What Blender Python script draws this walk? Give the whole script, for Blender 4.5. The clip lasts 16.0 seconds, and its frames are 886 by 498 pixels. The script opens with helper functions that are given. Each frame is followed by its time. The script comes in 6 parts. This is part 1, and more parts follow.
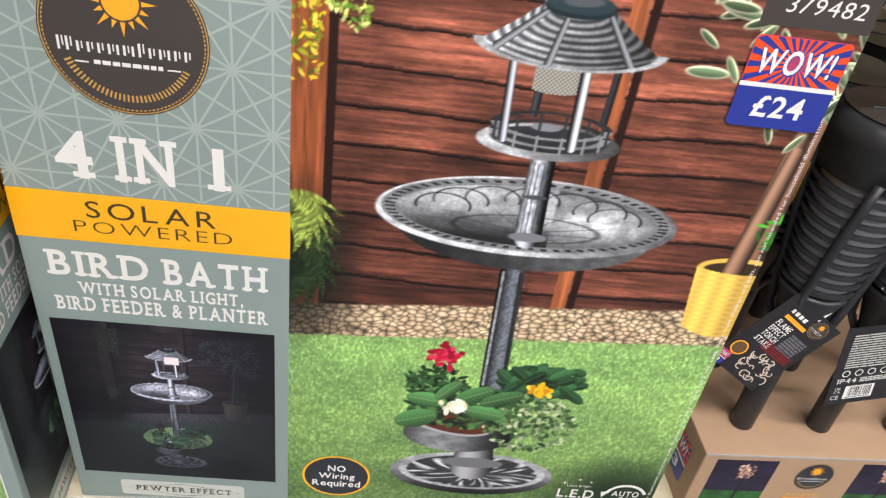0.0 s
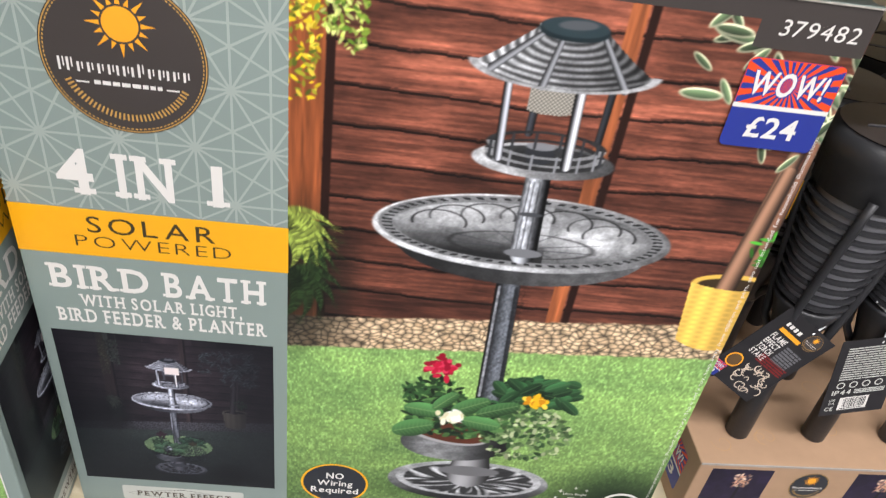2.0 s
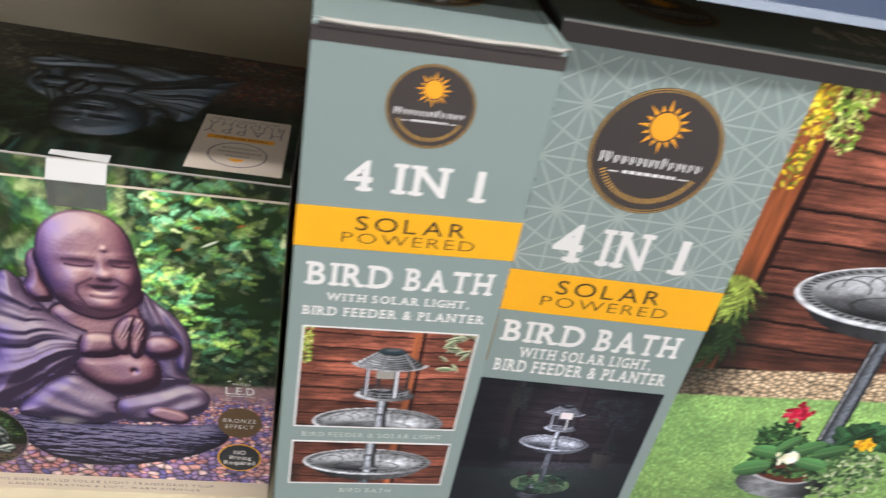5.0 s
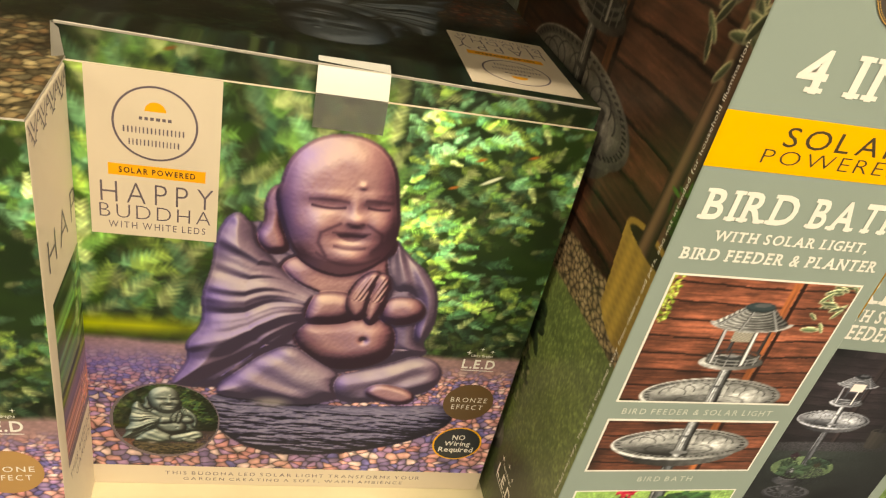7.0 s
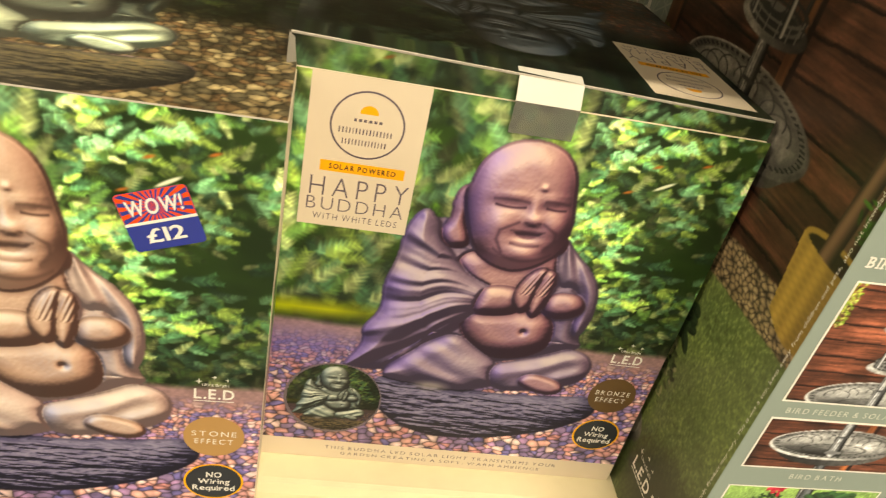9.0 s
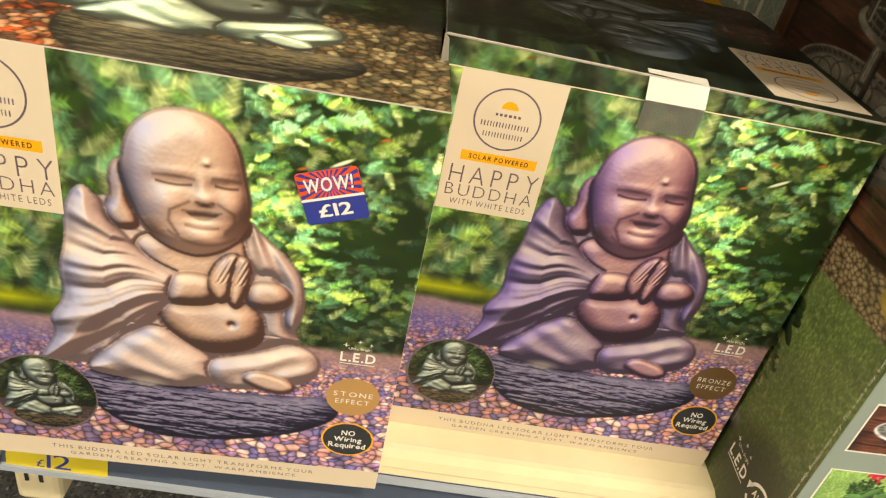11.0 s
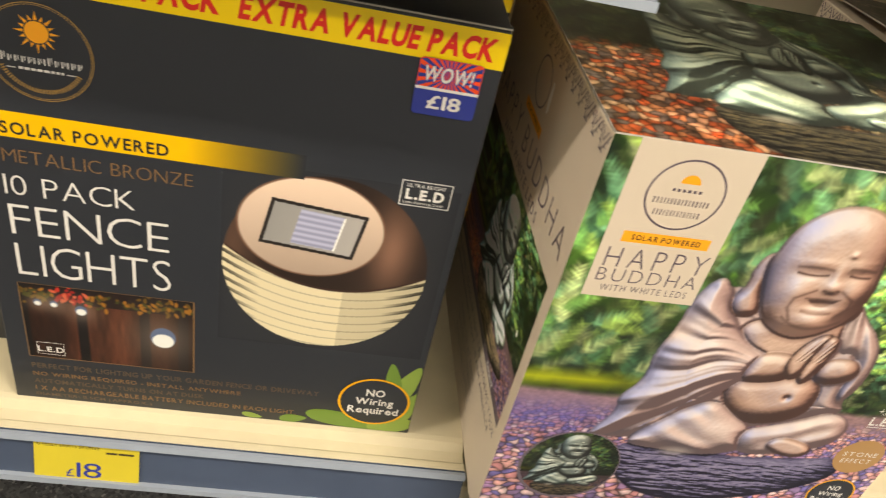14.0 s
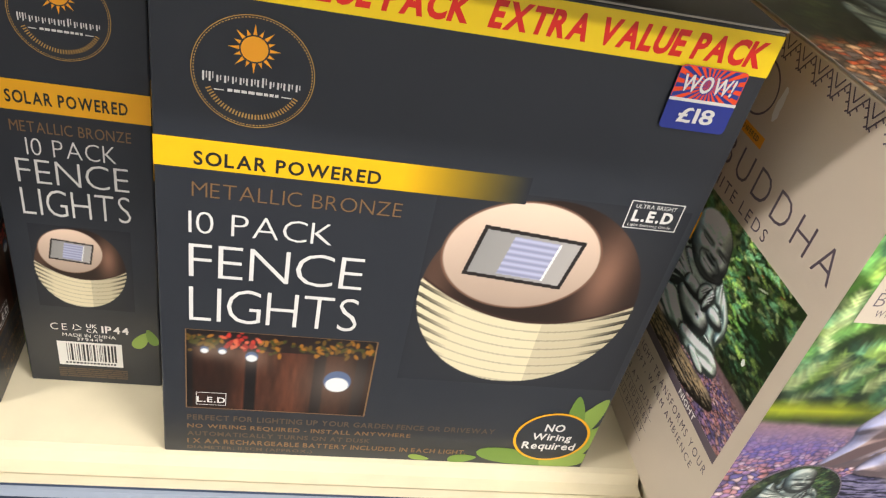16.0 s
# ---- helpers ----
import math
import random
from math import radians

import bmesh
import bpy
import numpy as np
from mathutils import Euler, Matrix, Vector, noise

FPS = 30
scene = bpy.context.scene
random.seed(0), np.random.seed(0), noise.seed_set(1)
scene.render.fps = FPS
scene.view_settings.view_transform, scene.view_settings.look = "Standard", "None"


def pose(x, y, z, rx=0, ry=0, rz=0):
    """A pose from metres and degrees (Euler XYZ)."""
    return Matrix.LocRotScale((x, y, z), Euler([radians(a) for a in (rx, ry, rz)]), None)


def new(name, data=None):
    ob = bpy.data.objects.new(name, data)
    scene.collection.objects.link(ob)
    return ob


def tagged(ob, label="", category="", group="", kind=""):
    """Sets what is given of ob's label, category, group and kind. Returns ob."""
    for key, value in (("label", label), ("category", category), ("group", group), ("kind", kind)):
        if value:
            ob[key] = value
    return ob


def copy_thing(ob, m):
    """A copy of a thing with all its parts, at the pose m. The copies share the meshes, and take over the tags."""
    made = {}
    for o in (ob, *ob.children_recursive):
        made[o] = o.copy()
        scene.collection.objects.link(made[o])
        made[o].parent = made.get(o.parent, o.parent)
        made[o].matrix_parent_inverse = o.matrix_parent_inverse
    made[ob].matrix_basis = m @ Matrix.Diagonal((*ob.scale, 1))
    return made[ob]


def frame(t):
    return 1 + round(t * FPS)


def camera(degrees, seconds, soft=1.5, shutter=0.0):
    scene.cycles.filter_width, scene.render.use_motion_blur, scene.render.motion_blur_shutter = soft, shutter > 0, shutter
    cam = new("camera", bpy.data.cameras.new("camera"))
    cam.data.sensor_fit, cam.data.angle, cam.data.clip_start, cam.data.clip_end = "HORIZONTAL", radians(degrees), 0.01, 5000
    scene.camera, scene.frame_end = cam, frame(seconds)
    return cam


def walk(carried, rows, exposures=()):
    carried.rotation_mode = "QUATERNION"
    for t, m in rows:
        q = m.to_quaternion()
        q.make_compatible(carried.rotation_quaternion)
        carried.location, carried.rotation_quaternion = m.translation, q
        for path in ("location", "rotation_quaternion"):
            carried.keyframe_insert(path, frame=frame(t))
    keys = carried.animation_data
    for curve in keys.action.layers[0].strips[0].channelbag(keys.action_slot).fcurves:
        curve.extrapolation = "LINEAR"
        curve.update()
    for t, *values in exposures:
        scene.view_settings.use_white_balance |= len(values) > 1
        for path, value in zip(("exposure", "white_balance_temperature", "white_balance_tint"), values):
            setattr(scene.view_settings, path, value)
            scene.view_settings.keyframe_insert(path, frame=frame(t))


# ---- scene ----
cam = camera(60.6, 16.0, 1.2, 0.3)
METRES, EYE, TILT, LEAN, TURN = 1.6, 1.0, 0.0, 0.0, -8.5
ROWS = [
    (0.0, 0.0, 0.0, 0.0, 5.2, -36.15, -7.16),
    (0.5, -0.0008, -0.0022, -0.0047, 5.53, -36.89, -7.18),
    (1.0, -0.002, 0.0, -0.0081, 5.68, -37.3, -7.21),
    (1.5, -0.0012, 0.0018, -0.0055, 5.65, -37.23, -7.22),
    (2.0, 0.0021, 0.0031, 0.0106, 5.64, -36.72, -7.18),
    (2.5, -0.0001, 0.0057, 0.0272, 5.76, -36.04, -7.18),
    (3.0, -0.0029, 0.0044, 0.0302, 5.85, -35.37, -7.38),
    (3.5, -0.0168, -0.0041, 0.0314, 5.83, -34.69, -7.79),
    (4.0, -0.0649, -0.0312, 0.0424, 5.45, -33.97, -8.39),
    (4.5, -0.1307, -0.0674, 0.0479, 4.6, -33.38, -9.11),
    (5.0, -0.23, -0.0572, 0.0153, 3.45, -32.83, -9.88),
    (7.5, -0.3802, -0.0153, -0.0683, 0.51, -33.42, -11.52),
    (8.0, -0.3901, -0.0208, -0.0669, 1.73, -33.71, -11.44),
    (8.5, -0.4109, -0.0275, -0.067, 3.25, -34.03, -11.35),
    (9.0, -0.43, -0.0364, -0.0653, 4.95, -34.36, -11.27),
    (9.5, -0.4438, -0.0477, -0.0655, 6.65, -34.63, -11.13),
    (12.0, -0.4829, -0.0853, -0.0578, 10.41, -34.92, -10.19),
    (12.5, -0.5149, -0.0976, -0.0533, 9.73, -35.12, -10.23),
    (13.0, -0.5783, -0.1173, -0.0447, 8.75, -35.53, -10.42),
    (13.5, -0.6612, -0.097, -0.0643, 7.66, -36.05, -10.72),
    (14.0, -0.7297, -0.0841, -0.0727, 6.42, -36.5, -11.3),
    (14.5, -0.7708, -0.0886, -0.0758, 5.26, -36.71, -11.76),
    (15.0, -0.8125, -0.0828, -0.0845, 4.38, -36.76, -11.82),
    (15.5, -0.83, -0.0647, -0.0964, 3.69, -36.72, -11.5),
    (16.0, -0.8301, -0.0567, -0.0995, 3.23, -36.55, -10.98),
]
walk(cam, [(t, pose(0, 0, EYE, TILT, LEAN, TURN) @ pose(METRES * x, METRES * y, METRES * z, 90 + pitch, roll, yaw)) for t, x, y, z, yaw, pitch, roll in ROWS],
     [(0, -0.16, 6000, 15), (4.0, -0.18, 6000, 16), (5.0, -0.22, 5850, 15), (7.2, 0.0, 9000, 6), (9.7, 0.06, 8900, 6), (12.2, 0.0, 7700, 9), (14.0, -0.04, 7300, 11), (15.0, 0.04, 7100, 13), (16, 0.24, 6200, 13)])

# ---- light: shop ceiling with rows of linear fittings ----
world = bpy.data.worlds.new("shop_world")
scene.world = world
world.use_nodes = True
world.node_tree.nodes["Background"].inputs[0].default_value = (0.9, 0.95, 1.0, 1)
world.node_tree.nodes["Background"].inputs[1].default_value = 0.02


def area_lamp(x, y, z, sx, sy, watts, colour):
    d = bpy.data.lights.new("strip_lamp", "AREA")
    d.shape, d.size, d.size_y, d.energy, d.color = "RECTANGLE", sx, sy, watts, colour
    ob = new("strip_lamp", d)
    ob.matrix_basis = pose(x, y, z)
    return ob


LAMP = (1.0, 0.955, 0.88)
LAMPS = ((-4.0, -0.75, 100), (0.15, -0.75, 82), (2.6, -0.75, 52), (-0.6, -2.4, 62), (1.8, -2.4, 58))
for lx, ly, watts in LAMPS:
    area_lamp(lx, ly, 2.915, 1.5, 0.14, watts, LAMP)


# ---- materials ----
MATS = {}


def mat(name, colour, rough=0.5, metal=0.0, vary=0.0, scale=40.0, bump=0.0, spec=0.5, coat=0.0, detail=0.0):
    """A painted, printed or metal surface, with colour variation at two scales and fine relief."""
    if name in MATS:
        return MATS[name]
    m = bpy.data.materials.new(name)
    m.use_nodes = True
    nt = m.node_tree
    b = nt.nodes["Principled BSDF"]
    b.inputs["Base Color"].default_value = (*colour, 1)
    b.inputs["Roughness"].default_value = rough
    b.inputs["Metallic"].default_value = metal
    b.inputs["Specular IOR Level"].default_value = spec
    b.inputs["Coat Weight"].default_value = coat
    b.inputs["Coat Roughness"].default_value = 0.12
    tc = nt.nodes.new("ShaderNodeTexCoord")
    if vary:
        n1 = nt.nodes.new("ShaderNodeTexNoise")
        n1.inputs["Scale"].default_value, n1.inputs["Detail"].default_value = scale, 6
        n2 = nt.nodes.new("ShaderNodeTexNoise")
        n2.inputs["Scale"].default_value, n2.inputs["Detail"].default_value = scale / 9, 3
        for n in (n1, n2):
            nt.links.new(tc.outputs["Object"], n.inputs["Vector"])
        add = nt.nodes.new("ShaderNodeMath")
        add.operation = "ADD"
        nt.links.new(n1.outputs["Fac"], add.inputs[0])
        nt.links.new(n2.outputs["Fac"], add.inputs[1])
        rng = nt.nodes.new("ShaderNodeMapRange")
        rng.inputs["From Min"].default_value, rng.inputs["From Max"].default_value = 0.6, 1.4
        rng.inputs["To Min"].default_value, rng.inputs["To Max"].default_value = 1 - vary, 1 + vary
        nt.links.new(add.outputs[0], rng.inputs["Value"])
        mul = nt.nodes.new("ShaderNodeVectorMath")
        mul.operation = "SCALE"
        mul.inputs[0].default_value = colour
        nt.links.new(rng.outputs[0], mul.inputs["Scale"])
        nt.links.new(mul.outputs[0], b.inputs["Base Color"])
        rr = nt.nodes.new("ShaderNodeMapRange")
        rr.inputs["To Min"].default_value, rr.inputs["To Max"].default_value = max(0.02, rough - 0.1), min(1, rough + 0.12)
        nt.links.new(n2.outputs["Fac"], rr.inputs["Value"])
        nt.links.new(rr.outputs[0], b.inputs["Roughness"])
    if bump:
        nb = nt.nodes.new("ShaderNodeTexNoise")
        nb.inputs["Scale"].default_value, nb.inputs["Detail"].default_value = scale * 2, 4
        nt.links.new(tc.outputs["Object"], nb.inputs["Vector"])
        bp = nt.nodes.new("ShaderNodeBump")
        bp.inputs["Strength"].default_value, bp.inputs["Distance"].default_value = bump, 0.002
        nt.links.new(nb.outputs["Fac"], bp.inputs["Height"])
        nt.links.new(bp.outputs[0], b.inputs["Normal"])
    MATS[name] = m
    return m


def floor_mat():
    """Dark grey vinyl with pale and black speckles."""
    m = bpy.data.materials.new("speckled_vinyl")
    m.use_nodes = True
    nt = m.node_tree
    b = nt.nodes["Principled BSDF"]
    b.inputs["Roughness"].default_value = 0.45
    tc = nt.nodes.new("ShaderNodeTexCoord")
    v = nt.nodes.new("ShaderNodeTexVoronoi")
    v.inputs["Scale"].default_value = 260
    n = nt.nodes.new("ShaderNodeTexNoise")
    n.inputs["Scale"].default_value, n.inputs["Detail"].default_value = 6, 5
    for k in (v, n):
        nt.links.new(tc.outputs["Object"], k.inputs["Vector"])
    r = nt.nodes.new("ShaderNodeValToRGB")
    e = r.color_ramp.elements
    e[0].position, e[0].color = 0.0, (0.02, 0.02, 0.023, 1)
    e[1].position, e[1].color = 1.0, (0.5, 0.5, 0.5, 1)
    k = e.new(0.45)
    k.color = (0.10, 0.105, 0.115, 1)
    k = e.new(0.8)
    k.color = (0.17, 0.175, 0.185, 1)
    nt.links.new(v.outputs["Color"], r.inputs["Fac"])
    mul = nt.nodes.new("ShaderNodeMix")
    mul.data_type, mul.blend_type = "RGBA", "MULTIPLY"
    mul.inputs["Factor"].default_value = 0.4
    nt.links.new(r.outputs[0], mul.inputs["A"])
    nt.links.new(n.outputs["Fac"], mul.inputs["B"])
    nt.links.new(mul.outputs["Result"], b.inputs["Base Color"])
    return m


CREAM = mat("cream_powder_coat", (0.62, 0.545, 0.37), 0.45, vary=0.09, scale=30, bump=0.06)
PANEL = mat("cream_back_panel", (0.62, 0.56, 0.42), 0.5, vary=0.05, scale=12)
STRIP = mat("slate_blue_ticket_strip", (0.052, 0.072, 0.118), 0.22, vary=0.1, scale=25, coat=0.35)
CLEAR = mat("clear_grey_plastic_lip", (0.27, 0.31, 0.37), 0.2, coat=0.6)
TICKET = mat("yellow_ticket_card", (0.58, 0.47, 0.03), 0.5, vary=0.04)
BLACKINK = mat("black_ink", (0.012, 0.012, 0.014), 0.45)
GREYINK = mat("grey_ink", (0.14, 0.14, 0.15), 0.45)
WHITE = mat("white_print", (0.80, 0.80, 0.78), 0.4)
KRAFT = mat("brown_kraft_card", (0.39, 0.25, 0.15), 0.7, vary=0.08, scale=60, bump=0.05)
KRAFTEDGE = mat("grey_board_edge", (0.36, 0.33, 0.29), 0.85, vary=0.15, scale=150)
INSIDE = mat("raw_grey_board", (0.40, 0.37, 0.32), 0.85, vary=0.1, scale=80)
WALLPAINT = mat("white_wall_paint", (0.75, 0.74, 0.70), 0.7, vary=0.04, scale=6)


# ---- mesh helpers ----
def finish(name, bm, material, parent=None, smooth=False):
    me = bpy.data.meshes.new(name)
    bm.to_mesh(me)
    bm.free()
    for k in (material if isinstance(material, (list, tuple)) else [material]):
        me.materials.append(k)
    if smooth:
        for p in me.polygons:
            p.use_smooth = True
    ob = new(name, me)
    if parent:
        ob.parent = parent
    return ob


def part(name, bm, material, parent, label="", smooth=False):
    ob = finish(name, bm, material, parent, smooth)
    if label:
        tagged(ob, label)
    return ob


def thing(name, m, label, category, group="", kind=""):
    ob = new(name)
    ob.empty_display_size = 0.05
    ob.matrix_basis = m
    return tagged(ob, label, category, group, kind)


def add_box(bm, x0, y0, z0, x1, y1, z1, bevel=0.0):
    g = bmesh.ops.create_cube(bm, size=1)["verts"]
    bmesh.ops.transform(bm, verts=g, matrix=Matrix.LocRotScale(((x0 + x1) / 2, (y0 + y1) / 2, (z0 + z1) / 2), None, (x1 - x0, y1 - y0, z1 - z0)))
    if bevel:
        es = list({e for v in g for e in v.link_edges})
        bmesh.ops.bevel(bm, geom=es, offset=bevel, segments=2, affect="EDGES", profile=0.5)
    return bm


def box(x0, y0, z0, x1, y1, z1, bevel=0.0):
    return add_box(bmesh.new(), x0, y0, z0, x1, y1, z1, bevel)


def extrude_profile(pts, x0, x1):
    """A bar along x whose section is the closed outline pts of (y, z)."""
    bm = bmesh.new()
    a = [bm.verts.new((x0, y, z)) for y, z in pts]
    b = [bm.verts.new((x1, y, z)) for y, z in pts]
    n = len(pts)
    for i in range(n):
        bm.faces.new((a[i], a[(i + 1) % n], b[(i + 1) % n], b[i]))
    bm.faces.new(a[::-1])
    bm.faces.new(b)
    bmesh.ops.recalc_face_normals(bm, faces=bm.faces)
    return bm


def lathe(profile, n=32, bm=None, m=None):
    """A turned solid round z from (radius, height) pairs."""
    bm = bm or bmesh.new()
    rings = []
    for r, z in profile:
        rings.append([bm.verts.new((r * math.cos(2 * math.pi * i / n), r * math.sin(2 * math.pi * i / n), z)) for i in range(n)])
    new_faces = []
    for a, b in zip(rings, rings[1:]):
        for i in range(n):
            new_faces.append(bm.faces.new((a[i], a[(i + 1) % n], b[(i + 1) % n], b[i])))
    new_faces.append(bm.faces.new(rings[0][::-1]))
    new_faces.append(bm.faces.new(rings[-1]))
    if m is not None:
        bmesh.ops.transform(bm, verts=[v for r in rings for v in r], matrix=m)
    return bm


def tube(points, radius, n=8, bm=None):
    """A round bar along a line of points."""
    bm = bm or bmesh.new()
    pts = [Vector(p) for p in points]
    rings = []
    for i, p in enumerate(pts):
        d = (pts[min(i + 1, len(pts) - 1)] - pts[max(i - 1, 0)]).normalized()
        q = d.to_track_quat("Z", "Y")
        rings.append([bm.verts.new(p + q @ Vector((radius * math.cos(2 * math.pi * k / n), radius * math.sin(2 * math.pi * k / n), 0))) for k in range(n)])
    for a, b in zip(rings, rings[1:]):
        for k in range(n):
            bm.faces.new((a[k], a[(k + 1) % n], b[(k + 1) % n], b[k]))
    bm.faces.new(rings[0][::-1])
    bm.faces.new(rings[-1])
    return bm


# ---- the setting ----
BAY = -1.033
SHELF_R, SHELF_L = 0.362, 0.363
EDGE_R, EDGE_L = 0.430, 0.443
BACK = 0.96


def slab(name, x0, y0, z0, x1, y1, z1, material, label, cat):
    ob = finish(name, box(x0, y0, z0, x1, y1, z1), material)
    return tagged(ob, label, cat, kind="structure")


slab("floor", -5, -4.5, -0.1, 5, 1.1, 0.0, floor_mat(), "dark grey speckled vinyl shop floor", "floor")
slab("ceiling", -5, -4.5, 3.0, 5, 1.1, 3.1, WALLPAINT, "plain white shop ceiling with strip lights", "ceiling")
slab("wall_north", -5, 1.1, -0.1, 5, 1.2, 3.1, WALLPAINT, "plain white shop wall behind the shelving", "wall")
slab("wall_south", -5, -4.6, -0.1, 5, -4.5, 3.1, WALLPAINT, "plain white shop wall across the aisle", "wall")
slab("wall_east", 5, -4.6, -0.1, 5.1, 1.2, 3.1, WALLPAINT, "plain white shop end wall", "wall")
slab("wall_west", -5.1, -4.6, -0.1, -5, 1.2, 3.1, WALLPAINT, "plain white shop end wall", "wall")

# ceiling light fittings
GLOW = bpy.data.materials.new("lit_diffuser")
GLOW.use_nodes = True
GLOW.node_tree.nodes["Principled BSDF"].inputs["Emission Color"].default_value = (*LAMP, 1)
GLOW.node_tree.nodes["Principled BSDF"].inputs["Emission Strength"].default_value = 6
HOUSING = mat("white_lamp_housing", (0.8, 0.8, 0.8), 0.4)
fit0 = thing("ceiling_light", pose(LAMPS[0][0], LAMPS[0][1], 2.93), "long white linear shop ceiling light, switched on", "ceiling light", "aisle ceiling lights")
part("housing", box(-0.8, -0.1, 0.0, 0.8, 0.1, 0.07, 0.006), HOUSING, fit0)
part("diffuser", box(-0.78, -0.085, -0.012, 0.78, 0.085, 0.0, 0.004), GLOW, fit0, "glowing opal diffuser")
for lx, ly, watts in LAMPS[1:]:
    copy_thing(fit0, pose(lx, ly, 2.93))


# ---- shelving ----
def ticket_edge(x0, x1, y, z, parent, lip):
    """The raised front lip of a shelf with its ticket strip below."""
    prof = [(y + 0.031, z - 0.02), (y + 0.031, z), (y + 0.027, z - 0.001), (y + 0.022, z - 0.008), (y + 0.012, z - 0.009), (y + 0.008, z - 0.005), (y + 0.002, z - 0.005), (y - 0.001, z - 0.008), (y - 0.002, z - 0.016), (y + 0.006, z - 0.02)]
    part("front_lip", extrude_profile(prof, x0, x1), lip, parent, "rounded cream metal lip")
    t = y - 0.004
    prof = [(t + 0.004, z - 0.004), (t + 0.001, z - 0.004), (t - 0.008, z - 0.042), (t - 0.004, z - 0.045)]
    part("ticket_strip", extrude_profile(prof, x0, x1), STRIP, parent, "slate blue plastic ticket strip")
    prof = [(t - 0.000, z - 0.001), (t - 0.003, z - 0.001), (t - 0.005, z - 0.006), (t + 0.001, z - 0.006)]
    part("upper_rib", extrude_profile(prof, x0, x1), CLEAR, parent, "clear plastic rib")
    prof = [(t - 0.006, z - 0.042), (t - 0.012, z - 0.042), (t - 0.013, z - 0.047), (t - 0.004, z - 0.047)]
    part("lower_rib", extrude_profile(prof, x0, x1), CLEAR, parent, "clear plastic rib")


def shelf(x0, x1, y, z, label):
    ob = thing("shelf", pose(0, 0, 0), label, "shelf", "gondola shelves")
    part("deck", box(x0 + 0.001, y + 0.031, z - 0.022, x1 - 0.001, BACK - 0.001, z, 0.001), CREAM, ob)
    ticket_edge(x0 + 0.001, x1 - 0.001, y, z, ob, CREAM)
    for k in range(3):
        bx = x0 + 0.05 + (x1 - x0 - 0.1) * k / 2
        part("under_rib", box(bx - 0.012, y + 0.08, z - 0.05, bx + 0.012, BACK - 0.02, z - 0.022), CREAM, ob)
    return ob


shelf(BAY + 0.002, 0.30 + 0.9, EDGE_R, SHELF_R, "cream metal lower shelf carrying bird bath and statue cartons")
shelf(BAY - 1.25, BAY - 0.002, EDGE_L, SHELF_L, "cream metal lower shelf carrying fence light cartons")
shelf(BAY + 0.002, 0.30 + 0.9, 0.425, 0.979, "cream metal upper shelf with slate blue ticket strip")
shelf(BAY - 1.25, BAY - 0.002, 0.413, 0.827, "cream metal upper shelf over the fence light cartons")
for x0, x1 in ((BAY + 0.002, 1.2), (BAY - 1.25, BAY - 0.002)):
    bp_ = thing("back_panel", pose(0, 0, 0), "cream metal back panel of the shelving bay", "back panel", "gondola back panels")
    part("panel", box(x0, BACK, 0.0, x1, BACK + 0.02, 2.1, 0.002), PANEL, bp_)


RISER = mat("clear_acrylic", (0.85, 0.87, 0.86), 0.08, coat=0.4)
RISER.node_tree.nodes["Principled BSDF"].inputs["Alpha"].default_value = 0.16
riser = thing("shelf_riser", pose(-0.240, EDGE_R + 0.0055, SHELF_R - 0.009), "low clear plastic riser along the shelf's front lip", "shelf riser")
part("strip", box(0, 0, 0, 0.585, 0.0015, 0.026, 0.0004), RISER, riser)


def upright(x):
    ob = thing("upright", pose(x, BACK + 0.03, 0), "cream slotted steel shelving upright", "upright", "gondola uprights")
    part("post", box(-0.014, -0.02, 0.0, 0.014, 0.02, 2.1, 0.002), CREAM, ob)
    return ob



# ---- printing: flat artwork laid on card, in millimetres of each face ----
LAYER = 0.0001


def printed_mat(name, rough=0.36, coat=0.14):
    """Litho print on card: the ink colours come from the mesh, over faint paper fibre and scuffs."""
    if name in MATS:
        return MATS[name]
    m = bpy.data.materials.new(name)
    m.use_nodes = True
    nt = m.node_tree
    b = nt.nodes["Principled BSDF"]
    b.inputs["Coat Weight"].default_value, b.inputs["Coat Roughness"].default_value = coat, 0.15
    b.inputs["Specular IOR Level"].default_value = 0.32
    at = nt.nodes.new("ShaderNodeAttribute")
    at.attribute_name = "ink"
    tc = nt.nodes.new("ShaderNodeTexCoord")
    n = nt.nodes.new("ShaderNodeTexNoise")
    n.inputs["Scale"].default_value, n.inputs["Detail"].default_value = 9, 6
    nt.links.new(tc.outputs["Object"], n.inputs["Vector"])
    r = nt.nodes.new("ShaderNodeMapRange")
    r.inputs["To Min"].default_value, r.inputs["To Max"].default_value = rough - 0.08, rough + 0.14
    nt.links.new(n.outputs["Fac"], r.inputs["Value"])
    nt.links.new(r.outputs[0], b.inputs["Roughness"])
    nt.links.new(at.outputs["Color"], b.inputs["Base Color"])
    bp = nt.nodes.new("ShaderNodeBump")
    bp.inputs["Strength"].default_value, bp.inputs["Distance"].default_value = 0.12, 0.004
    nt.links.new(n.outputs["Fac"], bp.inputs["Height"])
    nt.links.new(bp.outputs[0], b.inputs["Normal"])
    MATS[name] = m
    return m


GLOSSPRINT = printed_mat("glossy_colour_print")


def lin(c):
    c = np.clip(np.asarray(c, float), 0, 255) / 255
    return np.where(c <= 0.04045, c / 12.92, ((c + 0.055) / 1.055) ** 2.4)


